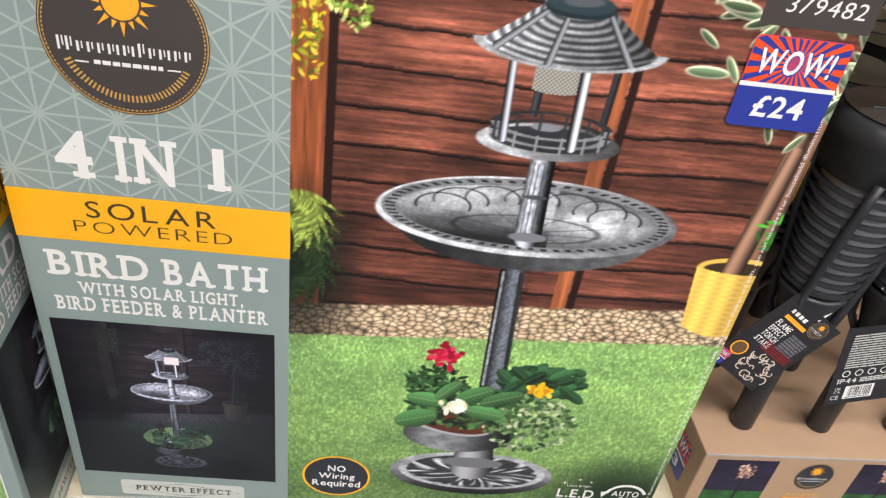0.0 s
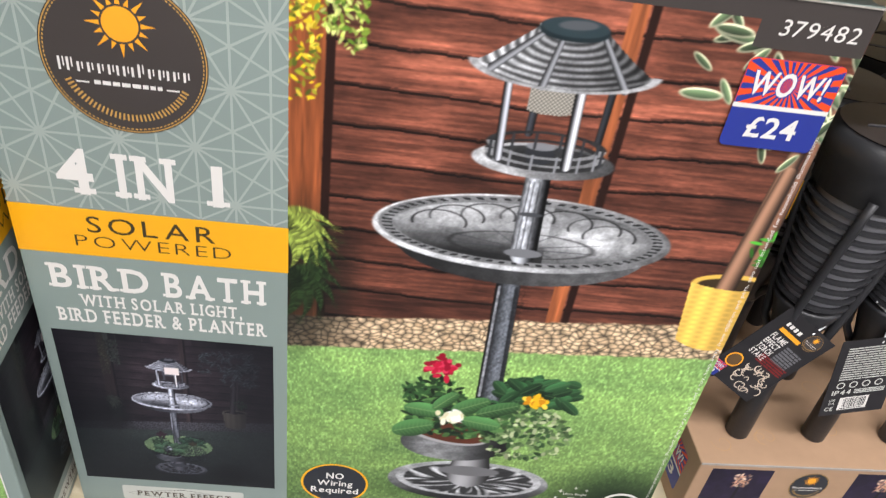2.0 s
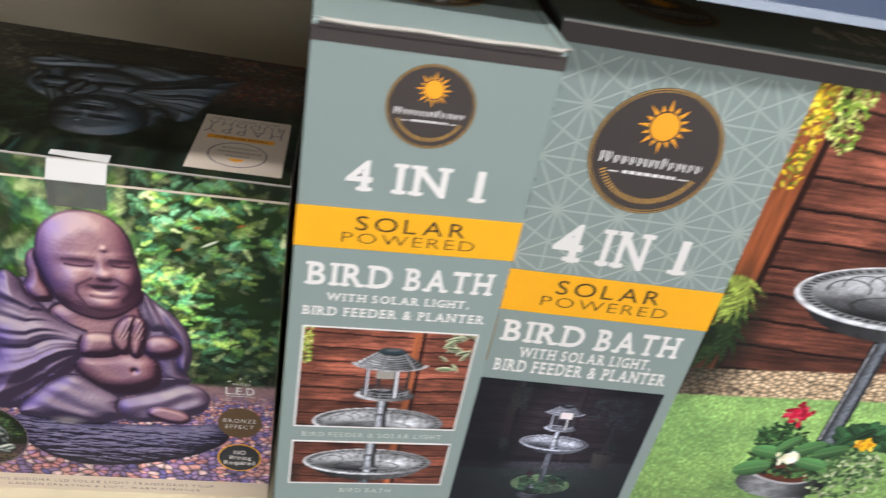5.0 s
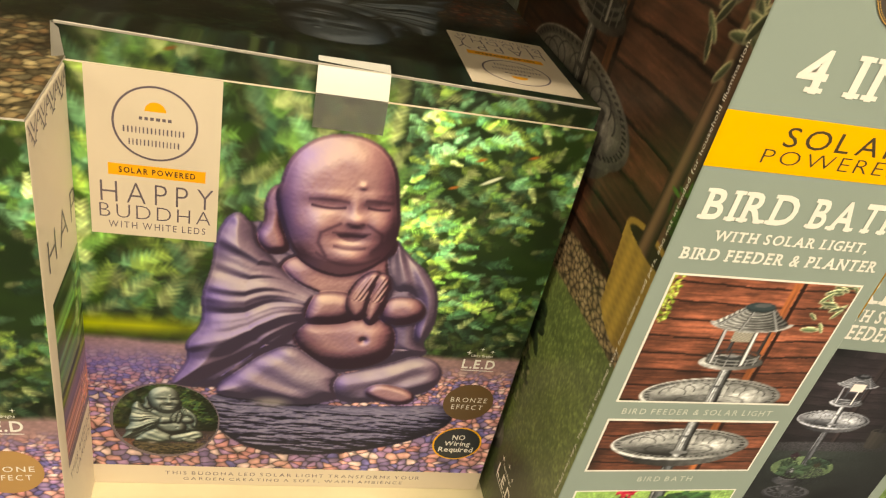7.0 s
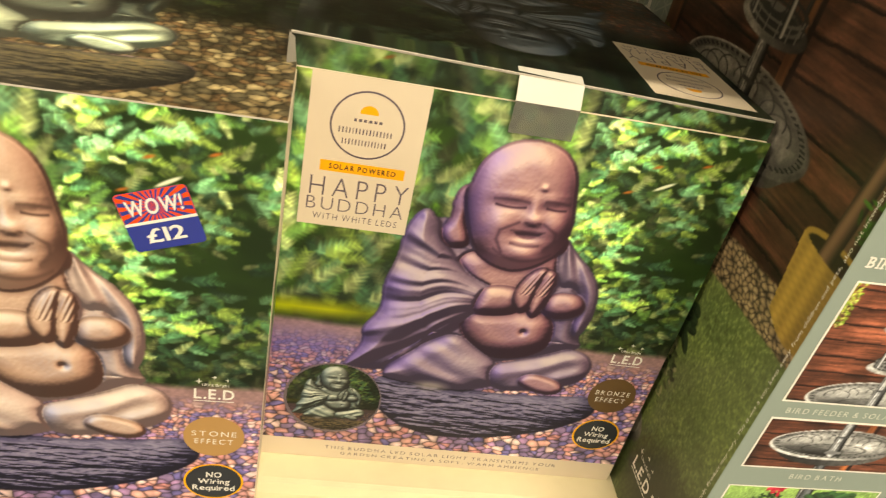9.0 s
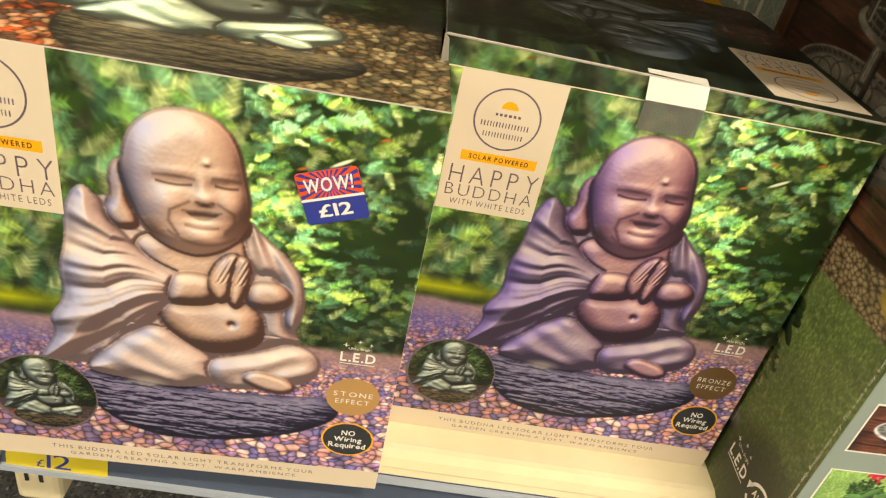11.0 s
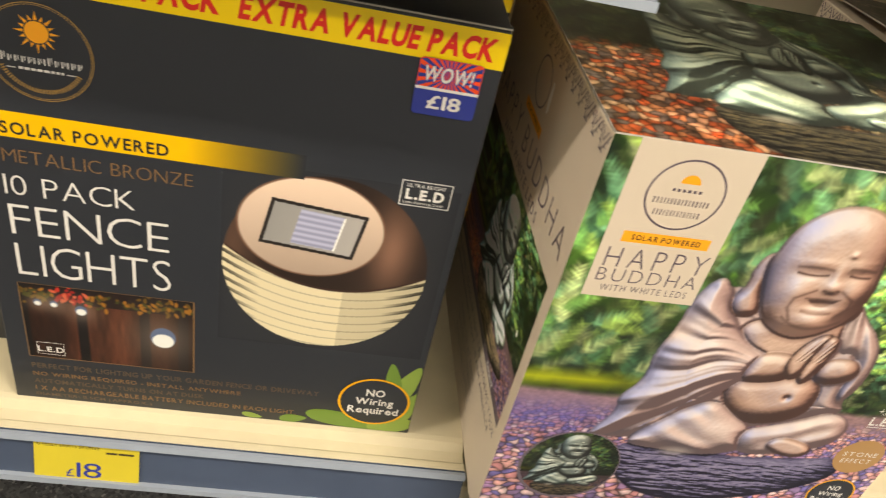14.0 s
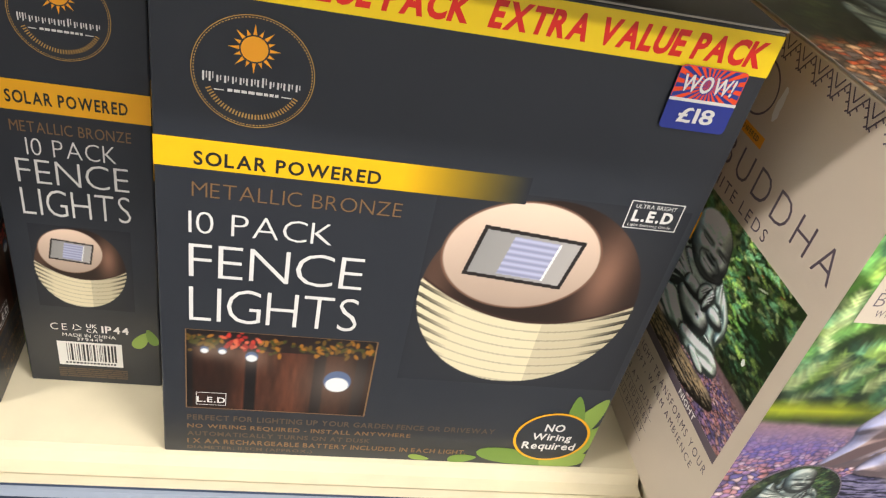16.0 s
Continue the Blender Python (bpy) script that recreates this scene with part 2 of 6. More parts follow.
def ink(name, rgb, rough=0.38, coat=0.2, vary=0.02):
    """A solid printed colour, given as 0 to 255."""
    return mat(name, tuple(float(v) for v in lin(rgb)), rough, vary=vary, scale=12, coat=coat)


SAGE = ink("sage_ink", (133, 147, 141))
SAGELINE = ink("pale_sage_ink", (160, 170, 163))
DARKBAND = ink("charcoal_brown_ink", (62, 56, 53))
AMBER = ink("amber_ink", (238, 172, 8))
AMBERTEXT = ink("brown_black_ink", (62, 50, 30))
PAPERWHITE = ink("white_ink", (224, 221, 215))
GOLD = ink("gold_ink", (190, 148, 72))
SUNINK = ink("sun_orange_ink", (244, 166, 30))
NIGHTCARD = ink("charcoal_ink", (40, 43, 49), 0.36, 0.2)
BRONZEINK = ink("bronze_brown_ink", (126, 96, 62))
REDINK = ink("red_ink", (224, 36, 22))
YELLOW = ink("yellow_ink", (250, 214, 6))
BLUEINK = ink("royal_blue_ink", (38, 52, 140))
ORANGERED = ink("orange_red_ink", (240, 74, 20))
CREAMCARD = ink("cream_card_ink", (206, 191, 171), 0.55, 0.05, 0.05)
MAUVE = ink("mauve_grey_ink", (98, 86, 96))
BADGETAN = ink("tan_ink", (172, 132, 82))
BADGEBRONZE = ink("dark_bronze_ink", (96, 72, 42))
PALEGREY = ink("pale_grey_ink", (196, 198, 190))
DIM = ink("dim_bronze_ink", (92, 76, 58))


# -- letters --
GLYPHS = {}


def load_letters():
    """Outlines of the built-in font, plain and bold, one mesh for each character."""
    chars = "ABCDEFGHIJKLMNOPQRSTUVWXYZabcdefghijklmnopqrstuvwxyz0123456789&,.!-:()'*+\u00a3"
    temp = []
    for bold, off in ((-1, -0.014), (0, 0.0), (1, 0.022), (2, 0.042)):
        for i, ch in enumerate(chars):
            cu = bpy.data.curves.new("letter", "FONT")
            cu.body, cu.offset, cu.resolution_u = ch, off, 3
            ob = new("letter", cu)
            temp.append((ch, bold, ob))
    dg = bpy.context.evaluated_depsgraph_get()
    for ch, bold, ob in temp:
        me = ob.evaluated_get(dg).to_mesh()
        vs = np.array([v.co[:2] for v in me.vertices]).reshape(-1, 2)
        fs = [tuple(p.vertices) for p in me.polygons]
        GLYPHS[ch, bold] = (vs, fs)
    for ch, bold, ob in temp:
        cu = ob.data
        bpy.data.objects.remove(ob)
        bpy.data.curves.remove(cu)


load_letters()
# where the upright strokes of capitals stand (foot, head), for slab serifs
SLABS = {"I": ("m", "m"), "N": ("l", "lr"), "B": ("l", "l"), "R": ("lr", "l"), "D": ("l", "l"), "A": ("lr", ""), "T": ("m", ""), "H": ("lr", "lr"),
         "W": ("", "lr"), "L": ("l", "l"), "F": ("l", "l"), "E": ("l", "l"), "P": ("l", "l"), "1": ("m", ""), "4": ("q", "")}


STUFF = ("name_line", "sparkle_print", "sun_ray_ring", "sticker_burst_print", "rule", "small_print", "star_lattice", "zigzag_border", "barcode", "barcode_digit_line", "scroll_print", "scroll_pattern", "led_frame", "badge_rim", "gold_arc", "red_bar_print")


class Art:
    """One printed face: flat pieces laid in layers, x to the right and y up in millimetres, facing the reader."""

    def __init__(self, parent, m):
        self.parent, self.m, self.n = parent, m, 0

    def place(self, name, verts, faces, material, label="", level=None, under=None, rise=None):
        self.n += 1
        d = LAYER * (level if level is not None else min(8, 1 + self.n * 0.15))
        me = bpy.data.meshes.new(name)
        rise = rise or [0.0] * len(verts)
        me.from_pydata([(x / 1000, -d - LAYER * u, y / 1000) for (x, y), u in zip(verts, rise)], [], faces)
        me.materials.append(material)
        if me.polygons and me.polygons[0].normal.y > 0:
            me.flip_normals()
        ob = new(name, me)
        ob.parent = under or self.parent
        if not under:
            ob.matrix_local = self.m
        if label:
            tagged(ob, label)
        if name in STUFF:
            tagged(ob, kind="stuff")
        return ob

    def rect(self, name, x0, y0, x1, y1, material, label="", level=None, r=0.0):
        if not r:
            return self.place(name, [(x0, y0), (x1, y0), (x1, y1), (x0, y1)], [(0, 1, 2, 3)], material, label, level)
        pts = []
        for cx, cy, a0 in ((x1 - r, y0 + r, -90), (x1 - r, y1 - r, 0), (x0 + r, y1 - r, 90), (x0 + r, y0 + r, 180)):
            pts += [(cx + r * math.cos(radians(a0 + 15 * k)), cy + r * math.sin(radians(a0 + 15 * k))) for k in range(7)]
        return self.place(name, pts, [tuple(range(len(pts)))], material, label, level)

    def disc(self, name, cx, cy, rx, ry, material, label="", level=None, n=56):
        pts = [(cx + rx * math.cos(2 * math.pi * k / n), cy + ry * math.sin(2 * math.pi * k / n)) for k in range(n)]
        return self.place(name, pts, [tuple(range(n))], material, label, level)

    def ring(self, name, cx, cy, rx, ry, w, material, label="", level=None, n=72, dash=1.0, a0=0.0, a1=360.0):
        vs, fs = [], []
        for k in range(n):
            for a in (a0 + (a1 - a0) * k / n, a0 + (a1 - a0) * (k + dash) / n):
                c, s = math.cos(radians(a)), math.sin(radians(a))
                vs += [((rx - w) * c + cx, (ry - w) * s + cy), (rx * c + cx, ry * s + cy)]
            i = len(vs) - 4
            fs.append((i, i + 1, i + 3, i + 2))
        return self.place(name, vs, fs, material, label, level)

    def polys(self, name, polys, material, label="", level=None):
        vs, fs = [], []
        for p in polys:
            fs.append(tuple(range(len(vs), len(vs) + len(p))))
            vs += list(p)
        return self.place(name, vs, fs, material, label, level)

    def lines(self, name, segs, w, material, label="", level=None, clip=None):
        vs, fs = [], []
        for (x0, y0), (x1, y1) in segs:
            if clip:
                got = clip_segment(x0, y0, x1, y1, clip)
                if not got:
                    continue
                x0, y0, x1, y1 = got
            l = math.hypot(x1 - x0, y1 - y0) or 1
            nx, ny = -(y1 - y0) / l * w / 2, (x1 - x0) / l * w / 2
            i = len(vs)
            vs += [(x0 + nx, y0 + ny), (x1 + nx, y1 + ny), (x1 - nx, y1 - ny), (x0 - nx, y0 - ny)]
            fs.append((i, i + 3, i + 2, i + 1))
        # crossing strokes lie a hair above one another
        return self.place(name, vs, fs, material, label, level, rise=[0.1 * (i // 4 % 9) for i in range(len(vs))])

    def text(self, body, x0, y0, x1, y1, material, bold=0, slab=False, space=0.12, slant=0.0, level=None, name="lettering", turn=0.0, label=""):
        """A line of writing fitted into the box x0..x1, y0..y1."""
        vs, fs, at, slabbed = [], [], 0.0, set()
        for ch in body:
            if ch == " ":
                at += 0.32
                continue
            g, f = GLYPHS[ch, bold]
            w0, w1 = g[:, 0].min(), g[:, 0].max()
            i = len(vs)
            vs += [(x - w0 + at, y) for x, y in g]
            fs += [tuple(k + i for k in p) for p in f]
            if slab and ch in SLABS:
                h = 0.7 if ch not in "14" else g[:, 1].max()
                for rows, yb, sgn in ((SLABS[ch][0], 0, 1), (SLABS[ch][1], h, -1)):
                    for s in rows:
                        cx = {"l": 0.07, "r": w1 - w0 - 0.07, "m": (w1 - w0) / 2, "q": (w1 - w0) * 0.72}[s]
                        if ch == "1":
                            cx = w1 - w0 - 0.07
                        i = len(vs)
                        slabbed.update(range(i, i + 4))
                        vs += [(at + cx - 0.15, yb), (at + cx + 0.15, yb), (at + cx + 0.15, yb + 0.085 * sgn), (at + cx - 0.15, yb + 0.085 * sgn)]
                        fs.append((i, i + 1, i + 2, i + 3) if sgn > 0 else (i + 3, i + 2, i + 1, i))
            at += w1 - w0 + space
        a = np.array(vs)
        a[:, 0] += a[:, 1] * slant
        lo, hi = a.min(0), a.max(0)
        a = (a - lo) / (hi - lo) * (x1 - x0, y1 - y0) + (x0, y0)
        if turn:
            c, s = math.cos(radians(turn)), math.sin(radians(turn))
            d = a - ((x0 + x1) / 2, (y0 + y1) / 2)
            a = np.stack([d[:, 0] * c - d[:, 1] * s, d[:, 0] * s + d[:, 1] * c], 1) + ((x0 + x1) / 2, (y0 + y1) / 2)
        return self.place(name, [tuple(p) for p in a], fs, material, label, level, rise=[0.4 * (k in slabbed) for k in range(len(a))])

    def bars(self, name, x0, y0, x1, y1, material, rows=1, seed=1, level=None, gap=0.35, word=(2.0, 6.0)):
        """Rows of short bars in place of writing."""
        rnd = random.Random(seed)
        ps = []
        h = (y1 - y0) / rows
        for k in range(rows):
            yy, x = y1 - (k + 1) * h, x0
            while x < x1 - 0.5:
                w = min(rnd.uniform(*word) * h, x1 - x)
                ps.append([(x, yy + h * gap / 2), (x + w, yy + h * gap / 2), (x + w, yy + h * (1 - gap / 2)), (x, yy + h * (1 - gap / 2))])
                x += w + 0.28 * h
        return self.polys(name, ps, material, level=level)

    def picture(self, name, canvas, x0, y0, label="", level=None, mask=None):
        """A printed photograph: a fine grid that carries its ink colours."""
        ny, nx = canvas.a.shape[:2]
        step = canvas.step
        self.n += 1
        d = LAYER * (level if level is not None else min(8, 1 + self.n * 0.15))
        gx, gy = np.meshgrid(np.arange(nx) * step + x0, np.arange(ny) * step + y0)
        co = np.stack([gx.ravel() / 1000, np.full(gx.size, -d), gy.ravel() / 1000], 1)
        a = (np.arange(ny - 1)[:, None] * nx + np.arange(nx - 1)[None]).ravel()
        q = np.stack([a, a + 1, a + nx + 1, a + nx], 1)
        if mask is not None:
            q = q[mask[:-1, :-1].ravel()]
        me = bpy.data.meshes.new(name)
        me.vertices.add(len(co))
        me.vertices.foreach_set("co", co.ravel())
        me.loops.add(q.size)
        me.loops.foreach_set("vertex_index", q.ravel())
        me.polygons.add(len(q))
        me.polygons.foreach_set("loop_start", np.arange(0, q.size, 4))
        me.update(calc_edges=True)
        col = me.color_attributes.new("ink", "FLOAT_COLOR", "POINT")
        rgba = np.ones((nx * ny, 4), np.float32)
        rgba[:, :3] = lin(canvas.a).reshape(-1, 3)
        col.data.foreach_set("color", rgba.ravel())
        me.materials.append(GLOSSPRINT)
        ob = new(name, me)
        ob.parent = self.parent
        ob.matrix_local = self.m
        if label:
            tagged(ob, label)
        return ob


def clip_segment(x0, y0, x1, y1, box_):
    a, b = 0.0, 1.0
    for p, q in ((x0 - x1, x0 - box_[0]), (x1 - x0, box_[2] - x0), (y0 - y1, y0 - box_[1]), (y1 - y0, box_[3] - y0)):
        if abs(p) < 1e-9:
            if q < 0:
                return None
        elif p < 0:
            a = max(a, q / p)
        else:
            b = min(b, q / p)
    if a >= b:
        return None
    return x0 + a * (x1 - x0), y0 + a * (y1 - y0), x0 + b * (x1 - x0), y0 + b * (y1 - y0)


# -- a small paint box for the photographs --
class Shot:
    """Ink colours on a grid; step is the grid's spacing in millimetres."""

    def __init__(self, a, step):
        self.a, self.step = a, step


RNG = np.random.default_rng(7)


def vnoise(x, y, seed=0):
    """Smooth value noise of arrays x, y, 0 to 1."""
    g = np.random.default_rng(seed).random((97, 97))
    xi, yi = np.floor(x).astype(int), np.floor(y).astype(int)
    fx, fy = x - xi, y - yi
    fx, fy = fx * fx * (3 - 2 * fx), fy * fy * (3 - 2 * fy)
    a, b = g[yi % 97, xi % 97], g[yi % 97, (xi + 1) % 97]
    c, d = g[(yi + 1) % 97, xi % 97], g[(yi + 1) % 97, (xi + 1) % 97]
    return (a * (1 - fx) + b * fx) * (1 - fy) + (c * (1 - fx) + d * fx) * fy


def fnoise(x, y, seed=0, octaves=4):
    t, s = 0, 0
    for k in range(octaves):
        t = t + vnoise(x * 2 ** k, y * 2 ** k, seed + k) * 0.5 ** k
        s += 0.5 ** k
    return t / s


def pebbles(x, y, seed=0):
    """Nearest and second distance to jittered cell centres, and a value for each cell."""
    r = np.random.default_rng(seed)
    jx, jy, val = r.random((61, 61)), r.random((61, 61)), r.random((61, 61))
    xi, yi = np.floor(x).astype(int), np.floor(y).astype(int)
    f1, f2, v = np.full(x.shape, 9.0), np.full(x.shape, 9.0), np.zeros(x.shape)
    for dx in (-1, 0, 1):
        for dy in (-1, 0, 1):
            cx, cy = xi + dx, yi + dy
            d = np.hypot(cx + jx[cy % 61, cx % 61] - x, cy + jy[cy % 61, cx % 61] - y)
            near = d < f1
            f2 = np.where(near, f1, np.minimum(f2, d))
            v = np.where(near, val[cy % 61, cx % 61], v)
            f1 = np.where(near, d, f1)
    return f1, f2, v


class Paint:
    def __init__(self, x0, y0, x1, y1, step, colour=(0, 0, 0)):
        self.x0, self.y0, self.step = x0, y0, step
        self.nx, self.ny = round((x1 - x0) / step) + 1, round((y1 - y0) / step) + 1
        self.X, self.Y = np.meshgrid(x0 + np.arange(self.nx) * step, y0 + np.arange(self.ny) * step)
        self.C = np.empty((self.ny, self.nx, 3))
        self.C[:] = colour

    def win(self, xa, ya, xb, yb):
        i0, i1 = max(0, int((xa - self.x0) / self.step)), min(self.nx, int((xb - self.x0) / self.step) + 2)
        j0, j1 = max(0, int((ya - self.y0) / self.step)), min(self.ny, int((yb - self.y0) / self.step) + 2)
        return (slice(j0, max(j0, j1)), slice(i0, max(i0, i1)))

    def lay(self, w, mask, colour):
        m = np.clip(mask, 0, 1)[..., None]
        self.C[w] = self.C[w] * (1 - m) + np.asarray(colour, float) * m

    def cover(self, sd, soft=None):
        return 0.5 - sd / (soft or self.step)

    def ellipse(self, cx, cy, rx, ry, colour, rot=0.0, alpha=1.0, soft=None, shade=None):
        r = max(rx, ry) + 2
        w = self.win(cx - r, cy - r, cx + r, cy + r)
        c, s = math.cos(radians(rot)), math.sin(radians(rot))
        x, y = self.X[w] - cx, self.Y[w] - cy
        u, v = (x * c + y * s) / rx, (y * c - x * s) / ry
        d = np.hypot(u, v)
        col = np.asarray(colour, float)
        if shade is not None:
            k = (u * math.cos(radians(shade)) + v * math.sin(radians(shade)))[..., None]
            col = col * (1 + 0.35 * k)
        self.lay(w, self.cover((d - 1) * min(rx, ry), soft) * alpha, col)

    def bar(self, ax, ay, bx, by, ra, rb, colour, round_=0.0, alpha=1.0, light=0.3):
        """A tapered bar from a to b, lit across like a cylinder when round_ is 1."""
        r = max(ra, rb) + 2
        w = self.win(min(ax, bx) - r, min(ay, by) - r, max(ax, bx) + r, max(ay, by) + r)
        x, y = self.X[w] - ax, self.Y[w] - ay
        l = math.hypot(bx - ax, by - ay)
        ux, uy = (bx - ax) / l, (by - ay) / l
        t = np.clip((x * ux + y * uy) / l, 0, 1)
        side = x * uy - y * ux
        rad = ra + (rb - ra) * t
        d = np.hypot(x - t * l * ux, y - t * l * uy)
        k = np.clip(side / rad, -1, 1)
        col = np.asarray(colour, float) * (1 + round_ * (light * np.cos((k + 0.35) * 2.6) - 0.45 * np.abs(k) ** 3 - 0.1))[..., None]
        self.lay(w, self.cover(d - rad) * alpha, col)

    def area(self, mask, colour):
        self.lay((slice(None), slice(None)), mask, colour)

    def leaf(self, cx, cy, l, b, rot, colour, vein=None):
        self.ellipse(cx, cy, l, b, colour, rot, shade=90)
        if vein is not None:
            c, s = math.cos(radians(rot)) * l * 0.9, math.sin(radians(rot)) * l * 0.9
            self.bar(cx - c, cy - s, cx + c, cy + s, 0.4, 0.3, vein, alpha=0.7)

    def cut(self, x0, y0, x1, y1, w, h, step):
        """The part x0..x1, y0..y1 of the painting, resampled to w by h millimetres."""
        nx, ny = round(w / step) + 1, round(h / step) + 1
        gx = np.clip((np.linspace(x0, x1, nx) - self.x0) / self.step, 0, self.nx - 1.001)
        gy = np.clip((np.linspace(y0, y1, ny) - self.y0) / self.step, 0, self.ny - 1.001)
        ix, iy = gx.astype(int), gy.astype(int)
        fx, fy = (gx - ix)[None, :, None], (gy - iy)[:, None, None]
        C = self.C
        a = C[iy][:, ix] * (1 - fx) + C[iy][:, ix + 1] * fx
        b = C[iy + 1][:, ix] * (1 - fx) + C[iy + 1][:, ix + 1] * fx
        return Shot(a * (1 - fy) + b * fy, step)

    def shot(self):
        return Shot(self.C, self.step)


# -- marks that several cartons share --
def sun(art, cx, cy, r, level):
    art.disc("sun", cx, cy, r, r, SUNINK, level=level, n=28)
    tri = []
    for k in range(16):
        a = 2 * math.pi * k / 16
        l = r * (1.95 if k % 2 == 0 else 1.6)
        tri.append([(cx + r * 1.12 * math.cos(a - 0.13), cy + r * 1.12 * math.sin(a - 0.13)), (cx + l * math.cos(a), cy + l * math.sin(a)), (cx + r * 1.12 * math.cos(a + 0.13), cy + r * 1.12 * math.sin(a + 0.13))])
    art.polys("sun_ray_ring", tri, SUNINK, level=level)


def maker_badge(art, cx, cy, r, ground=DARKBAND, level=3):
    """The maker's round badge: sun, white name bars and a gold arc."""
    art.disc("badge", cx, cy, r, r, ground, "round charcoal maker's badge", level=level)
    art.ring("badge_rim", cx, cy, r * 0.95, r * 0.95, r * 0.016, GOLD, level=level + 0.6, n=110, dash=0.6)
    art.ring("badge_rim", cx, cy, r * 0.985, r * 0.985, r * 0.014, GOLD, level=level + 0.6, n=72)
    sun(art, cx, cy + r * 0.42, r * 0.215, level + 0.6)
    ps, x = [], cx - r * 0.80
    for k, n in enumerate((4, 2, 2, 2, 3, 3, 2, 2, 3, 2, 2)):
        h = r * (0.17 if k in (0, 6) else 0.125)
        y = cy - r * 0.225
        for q in range(n):
            w = r * (0.030 if q % 2 == 0 else 0.018)
            cut_ = 0.0 if q % 2 == 0 else h * 0.3
            ps.append([(x, y + cut_), (x + w, y + cut_), (x + w, y + h), (x, y + h)])
            x += w + r * 0.026
        x += r * 0.022
    art.polys("name_line", ps, PAPERWHITE, "white bars of the maker's name", level=level + 0.6)
    art.bars("name_line", cx - r * 0.40, cy - r * 0.385, cx + r * 0.42, cy - r * 0.305, PAPERWHITE, 1, 3, level=level + 0.6, word=(0.8, 1.6))
    art.lines("rule", [((cx - r * 0.62, cy - r * 0.355), (cx - r * 0.46, cy - r * 0.355)), ((cx + r * 0.47, cy - r * 0.355), (cx + r * 0.63, cy - r * 0.355))], r * 0.02, PAPERWHITE, level=level + 0.6)
    art.ring("gold_arc", cx, cy, r * 0.83, r * 0.83, r * 0.09, GOLD, "gold bars along the badge's rim", level=level + 0.6, n=34, dash=0.45, a0=205, a1=335)


def price_sticker(parent, m, w, h, price):
    """A promotional price sticker with a burst of rays."""
    ob = Art(parent, m)
    ob.rect("sticker", 0, 0, w, h, BLUEINK, "blue and orange-red price sticker", level=6, r=w * 0.07)
    y0 = h * 0.47
    ob.rect("sticker_burst", 0.2, y0, w - 0.2, h - 0.2, ORANGERED, level=6.6, r=w * 0.06)
    cx, cy = w * 0.5, h * 0.72
    ps = []
    for k in range(22):
        a0, a1 = 2 * math.pi * k / 22, 2 * math.pi * (k + 0.48) / 22
        p = [(cx, cy)]
        for a in (a0, a1):
            c, s = math.cos(a), math.sin(a)
            t = min(((w - 0.6 - cx) if c > 0 else (cx - 0.6)) / max(abs(c), 1e-6), ((h - 0.6 - cy) if s > 0 else (cy - y0 - 0.3)) / max(abs(s), 1e-6))
            p.append((cx + c * t, cy + s * t))
        ps.append(p)
    ob.polys("sticker_burst_print", ps, BLUEINK, level=7.2)
    ob.rect("sticker_rule", 0, y0 - h * 0.02, w, y0 + h * 0.03, PAPERWHITE, level=7.4)
    ob.text("WOW!", w * 0.10, h * 0.58, w * 0.90, h * 0.88, BLUEINK, 2, slant=0.15, level=7.7, space=0.02)
    ob.text("WOW!", w * 0.11, h * 0.60, w * 0.88, h * 0.87, PAPERWHITE, 1, slant=0.15, level=8.2, space=0.06)
    ob.text(price, w * 0.22, h * 0.12, w * 0.76, h * 0.37, PAPERWHITE, 1, level=8.2, space=0.06)


def no_wiring(art, cx, cy, r, level=5):
    art.disc("round_mark", cx, cy, r, r * 0.92, AMBER, "amber-ringed round mark", level=level)
    art.disc("mark_ground", cx, cy, r * 0.93, r * 0.86, NIGHTCARD, level=level + 0.5)
    art.text("NO", cx - r * 0.26, cy + r * 0.22, cx + r * 0.26, cy + r * 0.50, PAPERWHITE, 1, level=level + 1)
    art.text("Wiring", cx - r * 0.52, cy - r * 0.20, cx + r * 0.54, cy + r * 0.14, PAPERWHITE, 1, level=level + 1, space=0.08)
    art.text("Required", cx - r * 0.70, cy - r * 0.56, cx + r * 0.72, cy - r * 0.20, PAPERWHITE, 1, level=level + 1, space=0.08)


def led_mark(art, x0, y0, x1, level=5):
    w = x1 - x0
    art.text("L.E.D", x0, y0, x1, y0 + w * 0.36, PAPERWHITE, 1, level=level)
    art.text("Ultra Bright", x0 + w * 0.2, y0 + w * 0.44, x0 + w * 0.86, y0 + w * 0.56, PAPERWHITE, 0, level=level, space=0.08)
    art.lines("rule", [((x0, y0 - w * 0.07), (x1, y0 - w * 0.07))], w * 0.025, PAPERWHITE, level=level)
    st = []
    for fx, fy, r in ((0.12, 0.62, 0.10), (0.5, 0.78, 0.08), (0.82, 0.70, 0.07)):
        cx, cy = x0 + w * fx, y0 + w * fy
        st.append([(cx + w * r * (1 if k % 2 == 0 else 0.22) * math.cos(math.pi * k / 4), cy + w * r * (1 if k % 2 == 0 else 0.22) * math.sin(math.pi * k / 4)) for k in range(8)])
    art.polys("sparkle_print", st, PAPERWHITE, level=level)

